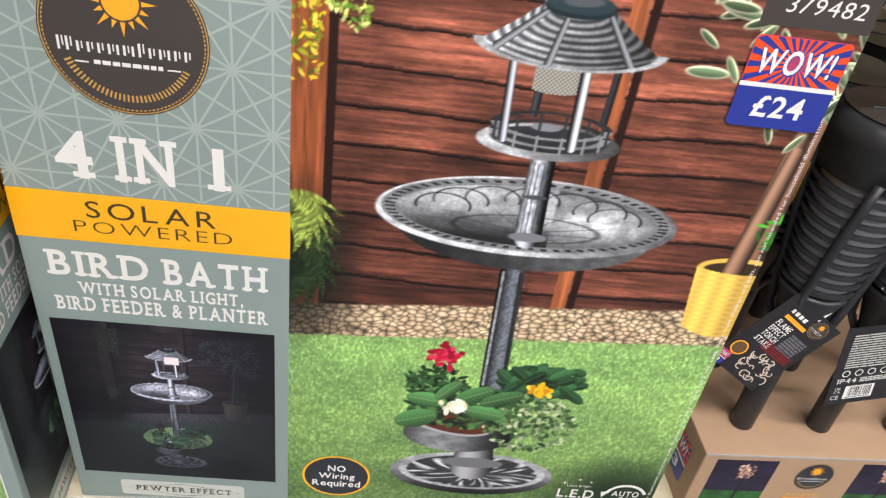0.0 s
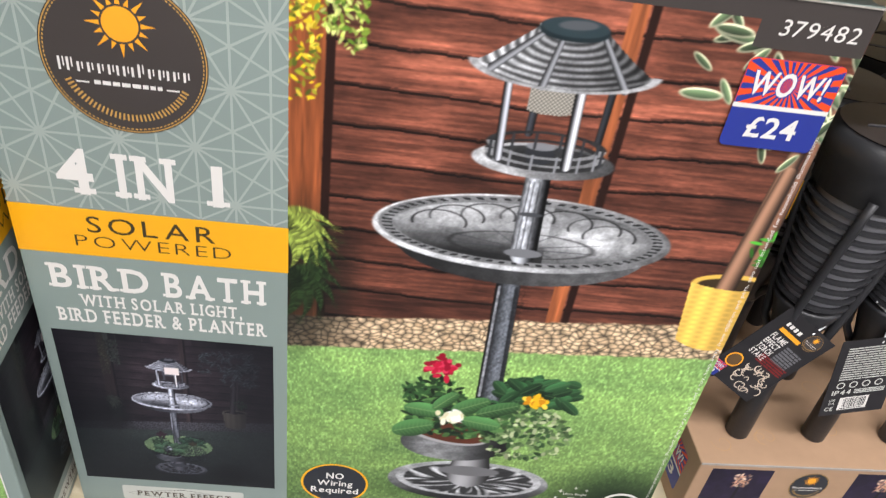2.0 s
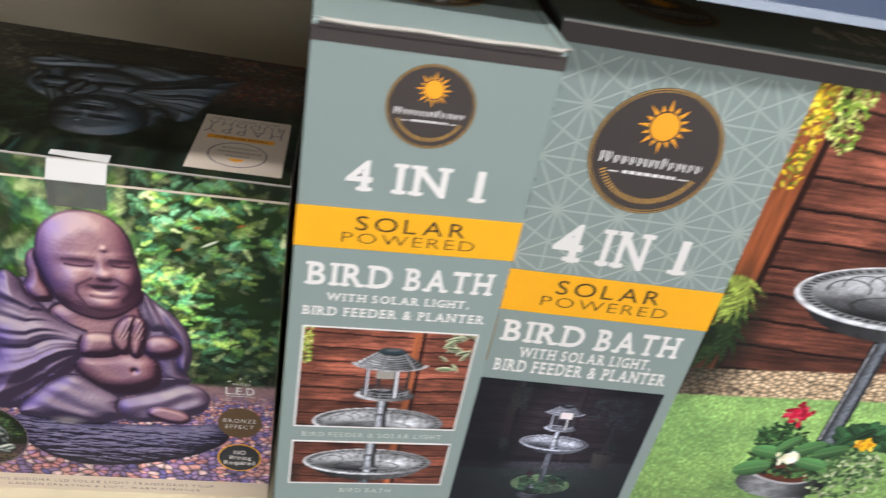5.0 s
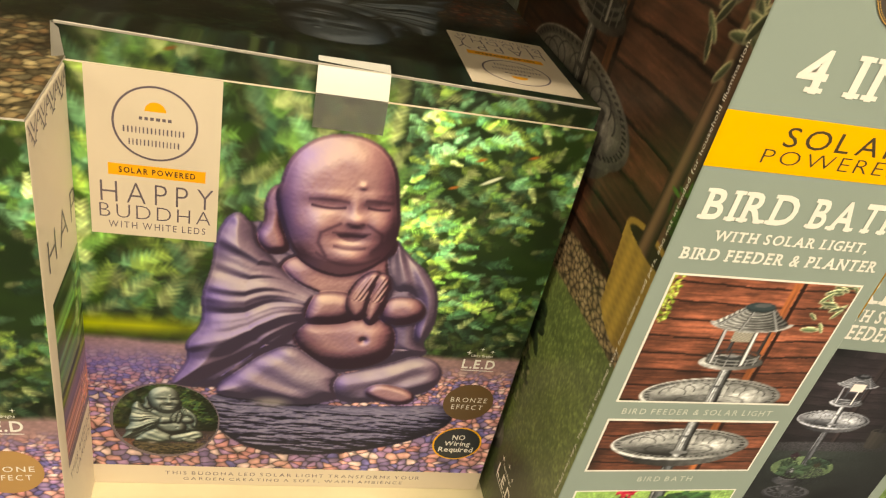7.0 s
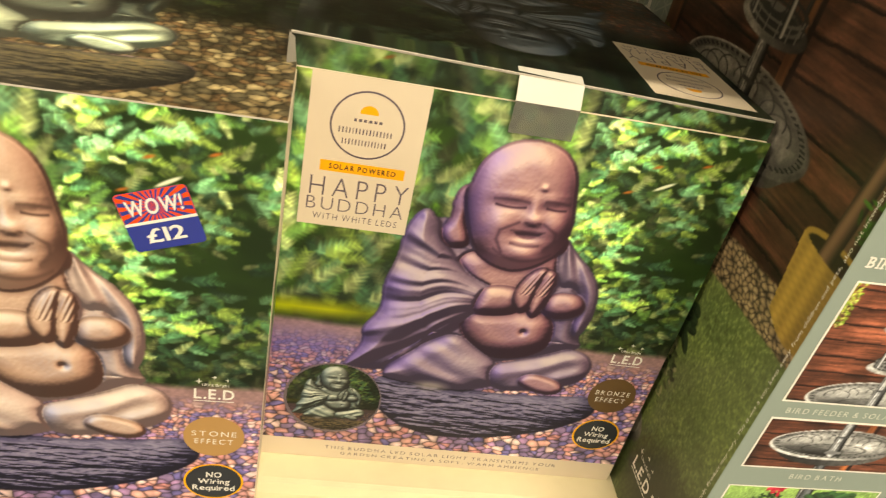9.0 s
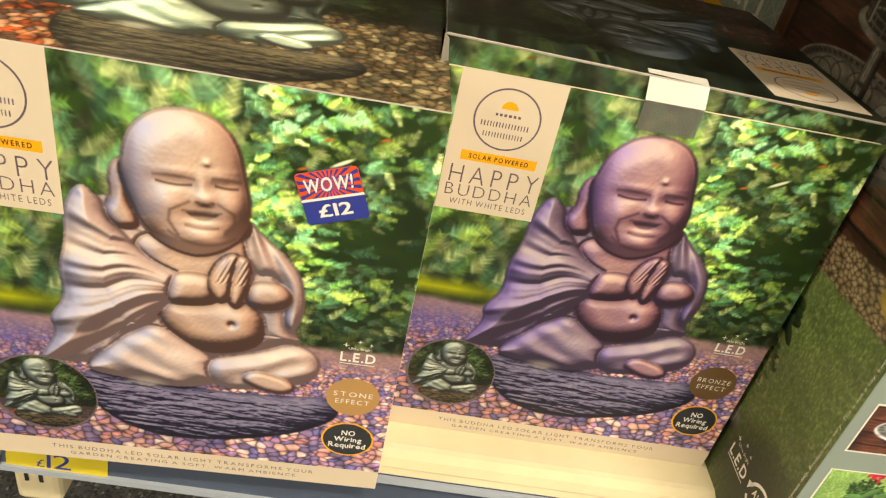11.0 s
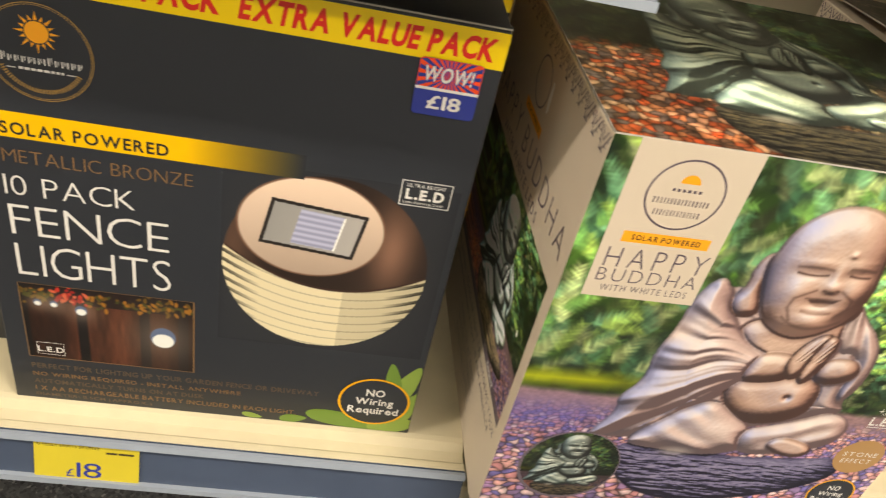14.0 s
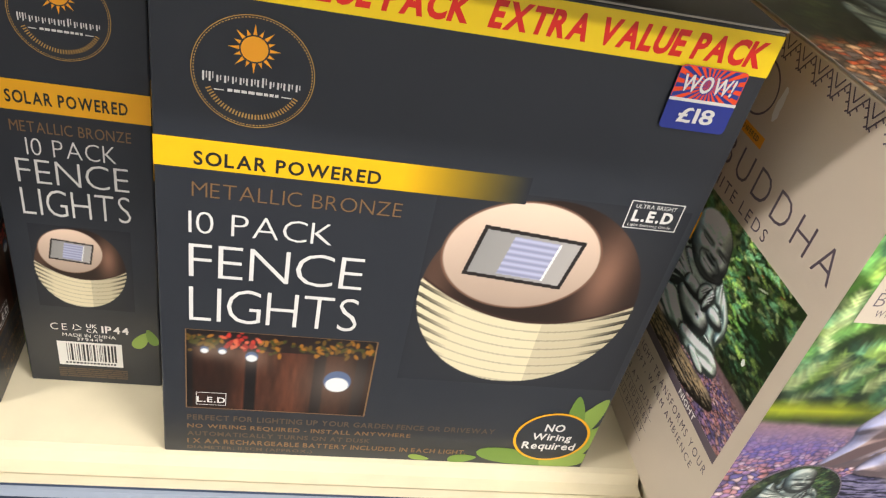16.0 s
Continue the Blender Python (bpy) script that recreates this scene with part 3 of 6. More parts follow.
# ---- photograph on the bird bath carton: bath before a board fence ----
def foliage(p, n, xa, ya, xb, yb, sizes, cols, keep=None, seed=3, flat=0.45):
    r = np.random.default_rng(seed)
    for k in range(n):
        x, y = r.uniform(xa, xb), r.uniform(ya, yb)
        if keep is not None and not keep(x, y, r):
            continue
        c = np.asarray(cols[r.integers(len(cols))], float) * r.uniform(0.75, 1.2)
        s = r.uniform(*sizes)
        p.ellipse(x, y, s, s * flat, c, r.uniform(0, 180), alpha=0.9)


def paint_bath_scene():
    p = Paint(90, 0, 640, 560, 0.65)
    X, Y = p.X, p.Y
    # fence boards, lapped, with grain
    warp = 1.6 * np.sin(X / 47) + 4.5 * (fnoise(X / 60, Y / 200, 3, 2) - 0.5) + 1.6 * (fnoise(X / 9, Y / 60, 7, 2) - 0.5)
    b = (Y + warp - 282) / 27.6
    row, f = np.floor(b), b - np.floor(b)
    tone = 0.82 + 0.3 * np.random.default_rng(4).random(40)[(row.astype(int) % 40)]
    grain = fnoise(X / 34, Y / 2.2 + row * 7, 11, 4)
    blot = fnoise(X / 40, Y / 30, 21, 3)
    base = np.stack([127 + 0 * X, 74 + 0 * X, 57 + 0 * X], -1)
    light = tone * (0.50 + 0.85 * grain) * (0.58 + 0.85 * blot) * (0.85 + 0.3 * fnoise(X / 4, Y / 1.2, 13, 3))
    light *= np.where(f < 0.07, 0.22, np.where(f < 0.12, 0.62, 1.0)) * (1.08 - 0.22 * f)
    light *= 0.75 + 0.4 * np.clip((Y - 260) / 220, 0, 1)
    light *= 1 - 0.45 * np.clip((255 - X) / 50, 0, 1) * np.clip((400 - Y) / 120, 0, 1)
    p.C[:] = base * light[..., None]
    # posts
    for x0, x1, c in ((194, 220, (150, 82, 46)), (395, 406, (172, 98, 58))):
        m = p.cover(np.abs(X - (x0 + x1) / 2) - (x1 - x0) / 2)
        p.area(m, np.asarray(c) * (0.6 + 0.7 * fnoise(X / 3, Y / 40, 5))[..., None])
    p.area(p.cover(np.abs(X - 410) - 3) * 0.55, (38, 18, 12))
    p.area(p.cover(np.abs(X - 223) - 3) * 0.6, (38, 18, 12))
    p.area(np.clip((X - 470) / 60, 0, 1) * np.clip((Y - 300) / 200, 0, 1) * 0.25, (40, 22, 15))
    # gravel
    top, bot = 252 + (X - 194) * 0.085, 220 + (X - 194) * 0.071
    wx, wy = X + 5 * (fnoise(X / 8, Y / 8, 84, 2) - 0.5), Y + 4 * (fnoise(X / 8, Y / 8, 86, 2) - 0.5)
    f1, f2, v = pebbles(wx / 6.4, wy / 4.2, 8)
    stone = np.stack([206 + 45 * v, 176 + 45 * v, 138 + 42 * v], -1) * ((0.45 + 0.55 * np.clip((f2 - f1) / 0.2, 0, 1)) * (1.12 - 0.6 * f1))[..., None]
    stone *= (0.55 + 0.45 * np.clip((X - 205) / 60, 0, 1))[..., None]
    ragged = 3 * (fnoise(X / 9, Y / 9, 31, 2) - 0.5)
    p.area(p.cover(Y - top - ragged, 2), stone)
    # lawn
    blade = fnoise(X / 1.5, Y / 2.6, 41, 3)
    patch = fnoise(X / 50, Y / 26, 45, 3)
    lawn = np.stack([128 + 14 * patch, 168 + 8 * patch, 96 + 0 * X], -1) * (0.70 + 0.56 * blade)[..., None] * (0.84 + 0.26 * patch)[..., None]
    lawn += (np.clip(blade - 0.62, 0, 1) * 110)[..., None] * np.array([0.9, 1.0, 0.75])
    lawn *= (0.72 + 0.38 * np.clip(Y / 190, 0, 1))[..., None]
    p.area(p.cover(Y - bot - 2 * (fnoise(X / 5, Y / 5, 51, 2) - 0.5), 2), lawn)
    p.area(np.clip(1.4 - np.hypot((X - 512) / 68, (Y - 42) / 46), 0, 1) * 0.88, (24, 38, 20))
    p.area(np.clip(1 - np.hypot((X - 350) / 110, (Y - 48) / 26), 0, 1) * 0.4, (30, 50, 22))
    # dark corner, fern and trailing flowers
    p.area(np.clip(1.25 - np.hypot((X - 200) / 46, (Y - 290) / 70), 0, 1) * 0.85, (16, 18, 14))
    for bx, by, dirs, cc in ((192, 318, (96, 78, 60, 44, 30, 14), (46, 66, 32)), (188, 338, (66, 48, 34, 20, 4, -12), (150, 168, 72)), (196, 290, (56, 34, 12, -10, -34), (38, 56, 28))):
        for a in dirs:
            for t in range(3, 46, 1):
                aa = radians(a - t * 1.5)
                x, y = bx + t * math.cos(aa), by + t * math.sin(aa)
                ll = 5.6 * math.sin(math.pi * min(1, (t + 8) / 50))
                for sgn in (-1, 1):
                    p.ellipse(x + sgn * ll * 0.5 * math.sin(aa), y - sgn * ll * 0.5 * math.cos(aa), ll * 0.6, 0.75, np.asarray(cc) * RNG.uniform(0.55, 1.25) * (0.6 + 0.4 * (t > 12)), a - t * 1.5 - sgn * 68)
    foliage(p, 420, 194, 436, 216, 560, (1.5, 3.4), ((232, 196, 30), (206, 176, 24), (150, 150, 40), (248, 222, 70), (96, 110, 34)), lambda x, y, r: r.random() < 0.3 + (y - 430) / 130, 5)
    foliage(p, 360, 214, 466, 244, 560, (1.5, 3.2), ((150, 182, 62), (188, 208, 92), (96, 132, 40), (216, 226, 130)), lambda x, y, r: y > 470 + abs(x - 236) * 0.9, 6)
    # plant in the woven pot
    p.bar(522, 316, 531, 470, 8, 5, (150, 112, 88), 1)
    p.bar(534, 316, 542, 470, 6, 4, (126, 90, 70), 1)
    p.ellipse(528, 322, 33, 10, (236, 190, 84))
    p.ellipse(528, 321, 28, 7, (58, 44, 26))
    p.bar(522, 318, 530, 420, 8, 5.5, (154, 116, 92), 1)
    w = (np.abs(X - 528) < 33 - (318 - Y) * 0.10) & (Y < 321 + 0.004 * (X - 528) ** 2 - 4) & (Y > 254 + 0.012 * (X - 528) ** 2)
    weave = 0.6 + 0.4 * np.sin(X / 2.4 + np.where(np.floor(Y / 5) % 2, 0, math.pi)) * np.sin(Y / 5 * math.pi)
    p.area(w * 1.0, np.stack([240 + 0 * X, 194 + 0 * X, 88 + 0 * X], -1) * ((0.74 + 0.26 * np.abs(weave)) * (1.08 - 0.5 * np.clip((X - 528) / 40, -0.2, 1)))[..., None])
    r = np.random.default_rng(12)
    for k in range(110):
        x, y = r.uniform(446, 600), r.uniform(428, 545)
        if x < 500 and y < 490 and r.random() < 0.8:
            continue
        l = r.uniform(8, 15)
        a = r.uniform(-70, 60)
        p.leaf(x, y, l, l * 0.30, a, (206, 208, 172))
        p.leaf(x, y, l * 0.86, l * 0.19, a, np.asarray((92, 112, 80)) * r.uniform(0.6, 1.25))
    for k in range(40):
        p.ellipse(548 + r.normal(0, 8), 352 + r.normal(0, 7), 5, 1.4, np.asarray((70, 150, 46)) * r.uniform(0.6, 1.3), r.uniform(0, 180))
    # the bird bath itself, cast metal with a pewter finish
    speck = 0.5 + 0.5 * (fnoise(X / 1.3, Y / 1.3, 61, 3) - 0.5)
    cast = 0.72 + 0.56 * fnoise(X / 9, Y / 6, 63, 4)

    def metal(mask, tone_):
        t_ = np.clip(104 + (tone_ * 1.12 - 116) * 1.18, 18, 225)
        c = np.stack([t_, t_ * 1.01, t_ * 1.02], -1) * ((0.70 + 0.60 * speck) * cast)[..., None]
        p.area(mask, c)

    e = lambda cx, cy, rx, ry: np.hypot((X - cx) / rx, (Y - cy) / ry)
    ang = np.degrees(np.arctan2((Y - 61) / 30, (X - 365) / 75))
    # foot
    d = e(365, 62, 75, 30)
    metal(p.cover((d - 1) * 30), 92 + 60 * np.clip(Y - 54, -20, 25) / 25)
    d2 = e(365, 65, 64, 24)
    swirl = np.sin(d2 * 9 + 5 * np.sin(np.radians(ang) * 5)) * np.cos(np.radians(ang) * 7 + d2 * 4)
    metal(p.cover((d2 - 1) * 25), 64 + 120 * np.clip(swirl, 0, 1) ** 0.7)
    metal(p.cover(np.abs(d2 - 1) * 25 - 1.5), 150 + 0 * X)
    p.bar(363, 74, 363, 104, 20, 15, (150, 150, 152), 1)
    p.ellipse(363, 78, 28, 7, (110, 110, 112))
    # planter dish and pot
    metal(p.cover((e(345, 116, 48, 24) - 1) * 24) * (Y < 124), 84 + 40 * np.cos((X - 330) / 20))
    p.ellipse(336, 132, 40, 17, (168, 168, 170), -12)
    p.ellipse(337, 132, 36, 14, (88, 46, 30), -12)
    # upper pole behind the plants
    p.bar(360, 312, 365, 176, 9, 10.5, (86, 90, 96), 1, light=0.5)
    p.bar(354, 300, 357, 180, 1.0, 1.2, (160, 162, 168))
    p.bar(367, 300, 373, 180, 1.2, 1.2, (40, 42, 46))
    pitted = (np.abs(X - 362 - (312 - Y) * 0.03) < 12) & (Y > 172) & (Y < 313)
    p.C[:] = np.where(pitted[..., None], p.C * (0.55 + 0.8 * fnoise(X / 1.6, Y / 2.4, 64, 3))[..., None], p.C)
    rr = np.random.default_rng(15)
    for k in range(150):
        a, q = rr.uniform(0, 360), rr.random() ** 0.6
        x, y = 318 + 26 * q * math.cos(radians(a)), 176 + 22 * q * math.sin(radians(a))
        p.ellipse(x, y, rr.uniform(2, 5), 1.6, np.asarray((38, 64, 34)) * rr.uniform(0.5, 1.6), rr.uniform(0, 180))
    for k in range(60):
        p.leaf(rr.uniform(372, 436), rr.uniform(168, 202), rr.uniform(6, 12), 5, rr.uniform(-50, 60), np.asarray((44, 78, 46)) * rr.uniform(0.6, 1.3), (90, 120, 80))
    for k in range(330):
        a, q = rr.uniform(0, 360), rr.random() ** 0.5
        x, y = 405 + 40 * q * math.cos(radians(a)), 142 + 34 * q * math.sin(radians(a)) - 8 * (q > 0.8)
        p.ellipse(x, y, rr.uniform(2, 4.6), 2.0, np.asarray(((118, 146, 92), (52, 82, 46), (196, 206, 160), (84, 112, 66))[rr.integers(4)]) * rr.uniform(0.7, 1.1), rr.uniform(0, 180))
    for k in range(200):
        a, q = rr.uniform(0, 360), rr.random() ** 0.5
        x, y = 342 + 44 * q * math.cos(radians(a)), 150 + 26 * q * math.sin(radians(a))
        p.ellipse(x, y, rr.uniform(3, 7), rr.uniform(1.4, 2.6), np.asarray(((36, 62, 34), (58, 92, 50), (84, 124, 66), (26, 44, 28))[rr.integers(4)]) * rr.uniform(0.7, 1.15), rr.uniform(-60, 60))
    for x, y, l, bb, a in ((313, 157, 24, 12, -8), (306, 133, 26, 15, 20), (352, 166, 25, 12, 30), (364, 145, 24, 12, -10), (376, 164, 27, 11, 24), (330, 170, 20, 9, 50)):
        p.leaf(x, y, l * 0.72, bb * 0.74, a, np.asarray((66, 106, 60)) * rr.uniform(0.8, 1.2), (150, 172, 112))
        for k in range(-4, 5):
            c, s = math.cos(radians(a)), math.sin(radians(a))
            for sg in (-1, 1):
                q = k / 4.6 * l * 0.8
                p.bar(x + q * c * 0.85, y + q * s * 0.85, x + (q * 0.85 + 3) * c - sg * bb * 0.5 * s, y + (q * 0.85 + 3) * s + sg * bb * 0.5 * c, 0.35, 0.25, (112, 148, 92), alpha=0.5)
    for cx, cy, n, rad, cols in ((323, 210, 60, 9, ((190, 20, 56), (150, 10, 40), (216, 56, 86))), (338, 151, 40, 8, ((244, 240, 214), (228, 220, 180), (250, 250, 240))), (406, 178, 40, 7.5, ((240, 186, 20), (210, 140, 10), (252, 214, 70)))):
        for k in range(n):
            p.ellipse(cx + rr.normal(0, rad * 0.55), cy + rr.normal(0, rad * 0.45), rr.uniform(2, 5), 2.4, cols[rr.integers(3)], rr.uniform(0, 180))
    # bowl
    Y = Y - 4
    under = (e(364, 335, 92, 36) < 1) & (Y < 340)
    metal(under * 1.0, 52 + 40 * np.clip((X - 300) / 120, 0, 1))
    d = e(363, 345, 107, 33)
    metal(p.cover((d - 1) * 33), 150 + 50 * np.cos((X - 300) / 60))
    metal(p.cover((e(363, 346.5, 103, 30) - 1) * 30), 120 + 0 * X)
    a2 = np.degrees(np.arctan2((Y - 346) / 30, (X - 363) / 100))
    rim = (np.abs(e(363, 346.5, 100, 28.5) - 0.97) < 0.035) & (np.sin(np.radians(a2) * 62) > 0.1)
    p.area(rim * 0.85, (26, 27, 28))
    di = e(363, 346, 92, 25)
    sheen = 95 + 110 * np.exp(-(((X - 412) / 34) ** 2 + ((Y - 347) / 14) ** 2)) + 45 * np.clip(0.4 - (X - 330) / 90, -0.5, 1) * np.clip((Y - 345) / 20, 0, 1)
    metal(p.cover((di - 1) * 25), sheen - 45 * np.clip((338 - Y) / 12, -1, 1) * (X < 380))
    for k in range(7):
        aa = radians(12 + 26 * k)
        cx, cy = 363 + 62 * math.cos(aa), 347 + 13 * math.sin(aa)
        pd = e(cx, cy, 19, 10)
        upper = (Y > cy - 3) * (di < 0.97)
        metal((pd < 0.96) * upper * 0.30, 150 + 70 * np.clip((Y - cy) / 8, 0, 1))
        metal(p.cover(np.abs(pd - 1) * 10 - 0.45) * upper * 0.75, 48 + 0 * X)
    for k in range(8):
        aa = radians(22 + 45 * k)
        p.bar(363 + 14 * math.cos(aa), 338 + 3 * math.sin(aa), 363 + 60 * math.cos(aa), 342 + 11 * math.sin(aa), 0.5, 0.4, (58, 60, 64), alpha=0.5)
    dk = np.abs(e(363, 336, 52, 11) - 1) * 11
    metal(p.cover(dk - 0.5) * 0.5, 50 + 0 * X)
    # column, tray, railing, posts and roof
    Y = p.Y
    p.bar(365.3, 333, 363.8, 398, 9.7, 8.6, (150, 153, 158), 1, light=0.6)
    for q in (-5, -2, 2, 5):
        p.bar(365.2 + q * 1.15, 337, 364 + q, 394, 0.45, 0.4, (62, 64, 68), alpha=0.8)
    pitted = (np.abs(X - 364.6) < 9.6) & (Y > 334) & (Y < 399)
    p.C[:] = np.where(pitted[..., None], p.C * (0.6 + 0.7 * fnoise(X / 1.6, Y / 3.4, 65, 3))[..., None], p.C)
    p.ellipse(365.4, 333, 14, 4, (120, 122, 126))
    p.ellipse(364.5, 367, 9, 1.8, (70, 72, 76))
    metal(p.cover((e(364.8, 410, 48, 13.5) - 1) * 13), 118 + 50 * np.cos((X - 330) / 30))
    metal(p.cover((e(364.8, 412, 39, 9.5) - 1) * 9), 60 + 0 * X)
    p.ellipse(361, 415, 10, 8, (44, 46, 50))
    p.ellipse(361, 421, 10, 3, (130, 132, 136))
    p.bar(351, 430, 352, 470, 2.6, 2.6, (58, 60, 66), 1)
    p.bar(397, 428, 398, 470, 2.4, 2.4, (46, 48, 52), 1)
    for yy in (416, 422):
        rd = np.abs(e(364.5, yy, 36.5, 9.5) - 1) * 12
        metal(p.cover(rd - 1.1), np.where(Y > yy, 56, 128) + 0 * X)
    for k in range(14):
        a = radians(k * 360 / 14)
        p.bar(365 + 37 * math.cos(a), 411 + 8.5 * math.sin(a), 365 + 37 * math.cos(a), 422 + 8.5 * math.sin(a), 0.9, 0.9, (142, 144, 148) if math.sin(a) < 0 else (50, 52, 56))
    lampm = (np.abs(X - 362) < 15.5) & (Y > 444 + 0.01 * (X - 362) ** 2) & (Y < 470)
    p.area(lampm * 1.0, np.stack([206 + 0 * X, 200 + 0 * X, 186 + 0 * X], -1) * (0.72 + 0.28 * np.sin(X * 2.2) * np.sin(Y * 2.2))[..., None])
    p.bar(332, 470, 334, 410, 2.6, 2.9, (160, 162, 168), 1, light=0.5)
    p.bar(378, 470, 380, 408, 3.4, 3.6, (170, 172, 176), 1, light=0.6)
    t = np.clip((Y - 475) / 26, 0, 1)
    half = 57 - 36 * t ** 0.86
    rf = (np.abs(X - 365) < half) & (Y > 477 - 15.5 * np.sqrt(np.clip(1 - ((X - 365.5) / 57) ** 2, 0, 1))) & (Y < 503)
    arc = Y + 13 * (1 - ((X - 365) / np.maximum(half, 1)) ** 2)
    metal(rf * 1.0, (98 + 36 * np.sin(arc / 4.4 * 2 * math.pi)) * (1.2 - 0.5 * np.clip((X - 352) / 60, -0.6, 1)))
    for xa, xb, yb in ((360, 353, 463), (385, 405, 466), (347, 320, 472)):
        p.bar(xa, 497, xb, yb, 1.8, 2.6, (136, 138, 142), 1)
    metal(p.cover(np.abs(e(365.5, 477, 57, 15.5) - 1) * 15 - 0.9) * (Y < 477), 150 + 0 * X)
    p.ellipse(365.5, 500.5, 21.5, 7, (30, 42, 46))
    p.ellipse(365.5, 502.5, 20.5, 6.2, (46, 61, 66))
    p.ellipse(367, 504, 12, 3, (84, 88, 92), 4)
    return p


BATH = paint_bath_scene()


def night_shot():
    """The bath at dusk with its lamp lit."""
    w, h, k = 174, 186, 0.32
    s = BATH.cut(365 + (9 - 97) / k, 50 + (29 - 45) / k, 365 + (183 - 97) / k, 50 + (215 - 45) / k, w, h, 0.9).a
    gx, gy = np.meshgrid(np.arange(s.shape[1]) * 0.9 + 9, np.arange(s.shape[0]) * 0.9 + 29)
    grey = s.mean(-1, keepdims=True)
    glow = np.exp(-np.hypot((gx - 97) / 55, (gy - 150) / 75) ** 2)[..., None]
    out = (s * 0.35 + grey * np.array([0.5, 0.55, 0.72]) * 0.62) * (0.14 + 0.40 * glow) + np.array([16, 17, 22])
    grey_only = (s.max(-1, keepdims=True) - s.min(-1, keepdims=True) < 16) & (np.abs(gx - 97) < 40)[..., None] & (gy < 200)[..., None]
    green = (s[..., 1:2] > s[..., 0:1] * 1.15) & (np.hypot((gx - 97) / 30, (gy - 82) / 14) < 1)[..., None]
    out = np.where(grey_only, out + grey * 0.55 * (0.25 + glow), np.where(green, out + s * 0.4, out))
    lampm = ((np.abs(gx - 99) < 5.5) & (gy > 173) & (gy < 182))[..., None]
    out = np.where(lampm, np.array([240, 228, 226]), out)
    return Shot(out, 0.9)


# ---- photograph on the statue cartons: seated stone figure on a rock, before conifers ----
def paint_conifers():
    p = Paint(0, 0, 322, 356, 0.65, (20, 34, 16))
    X, Y = p.X, p.Y
    g = fnoise(X / 40, Y / 34, 71, 3)
    left = np.clip((205 - X) / 60, 0, 1)
    g = g ** 2 * (0.35 + 0.65 * left)
    p.C[:] = np.stack([22 + 96 * g, 38 + 140 * g, 14 + 46 * g], -1) * np.clip(0.5 + (Y - 140) / 200, 0.35, 1)[..., None]
    r = np.random.default_rng(72)
    # sprays: each a curved twig of short leaflets, deep ones dark and outer ones pale
    for k in range(2600):
        x, y = r.uniform(-8, 330), r.uniform(150, 362)
        dens = fnoise(np.array([x / 34]), np.array([y / 28]), 75, 2)[0]
        right = x > 200
        outer = k / 2600
        if dens < (0.25 + 0.08 * outer if right else 0.34 + 0.10 * outer) or (not right and r.random() < 0.45):
            continue
        lit = np.clip(0.22 + 1.15 * outer * np.clip((dens - 0.22) * 2.8, 0.3, 1.1), 0, 1.2) * np.clip((y - 120) / 100, 0.45, 1) * (1.35 if right else 1.0)
        col = np.array(((168, 200, 96), (206, 222, 150), (118, 172, 84), (124, 182, 132), (88, 150, 104))[r.integers(5)]) * lit
        a, bend = r.uniform(-45, 65) if right else r.uniform(20, 130), r.uniform(-5, 5)
        px, py = x, y
        size = r.uniform(0.45, 0.85) if right else r.uniform(0.9, 1.5)
        for q in range(8):
            a += bend
            px, py = px + 2.5 * size * math.cos(radians(a)), py + 2.5 * size * math.sin(radians(a))
            for sg in (-1, 1):
                s_ = (4.6 - 0.35 * q) * size
                p.ellipse(px + 0.5 * s_ * math.cos(radians(a + sg * 50)), py + 0.5 * s_ * math.sin(radians(a + sg * 50)), s_ * 0.66, max(0.5, s_ * 0.19), col * r.uniform(0.65, 1.2), a + sg * 50, alpha=0.92, soft=0.9 if right else 2.4)
    for x, y in ((286, 328), (252, 322), (238, 300), (60, 340)):
        p.ellipse(x, y, 4, 1.2, (186, 104, 44), 20, alpha=0.6)
    p.ellipse(262, 308, 8, 1.3, (226, 230, 204), 30)
    # lawn glimpse, path and gravel
    yl = np.clip(1 - np.abs((Y - 166) / 12), 0, 1) * np.clip((110 - X) / 60, 0, 1)
    p.area(yl * 0.9, (172, 178, 30))
    gr = p.cover(Y - (154 + 5 * (fnoise(X / 30, Y / 30, 81, 2) - 0.5)), 6)
    path = np.stack([150 + 0 * X, 118 + 0 * X, 120 + 0 * X], -1) * (0.8 + 0.35 * fnoise(X / 3, Y / 2, 82))[..., None]
    p.area(gr, path)
    sh = np.clip((146 - Y) / 20, 0, 1)
    sc = np.where(Y > 105, 4.4, np.where(Y > 72, 6.0, 8.2))
    wx, wy = X + 5 * (fnoise(X / 9, Y / 9, 84, 2) - 0.5), Y + 5 * (fnoise(X / 9, Y / 9, 86, 2) - 0.5)
    f1, f2, v = pebbles(wx / sc, wy / (sc * 0.66), 83)
    pal = np.array(((206, 150, 150), (146, 122, 164), (222, 166, 158), (116, 98, 140), (196, 134, 134), (216, 186, 184), (160, 124, 164), (100, 92, 146)), float)
    hue = pal[(v * 7.99).astype(int)] * (0.85 + 0.3 * fnoise(X / 5, Y / 5, 6, 2))[..., None]
    st = hue * ((0.38 + 0.62 * np.clip((f2 - f1) / 0.2, 0, 1)) * (1.22 - 0.5 * f1))[..., None] * np.clip(0.78 + 0.2 * v + 0.15 * (X > 200), 0, 1.2)[..., None]
    p.area(sh, st)
    p.area(np.clip((108 - X) / 60, 0, 1) * np.clip(1 - np.abs(Y - 130) / 28, 0, 1) * 0.6, (96, 86, 160))
    return p


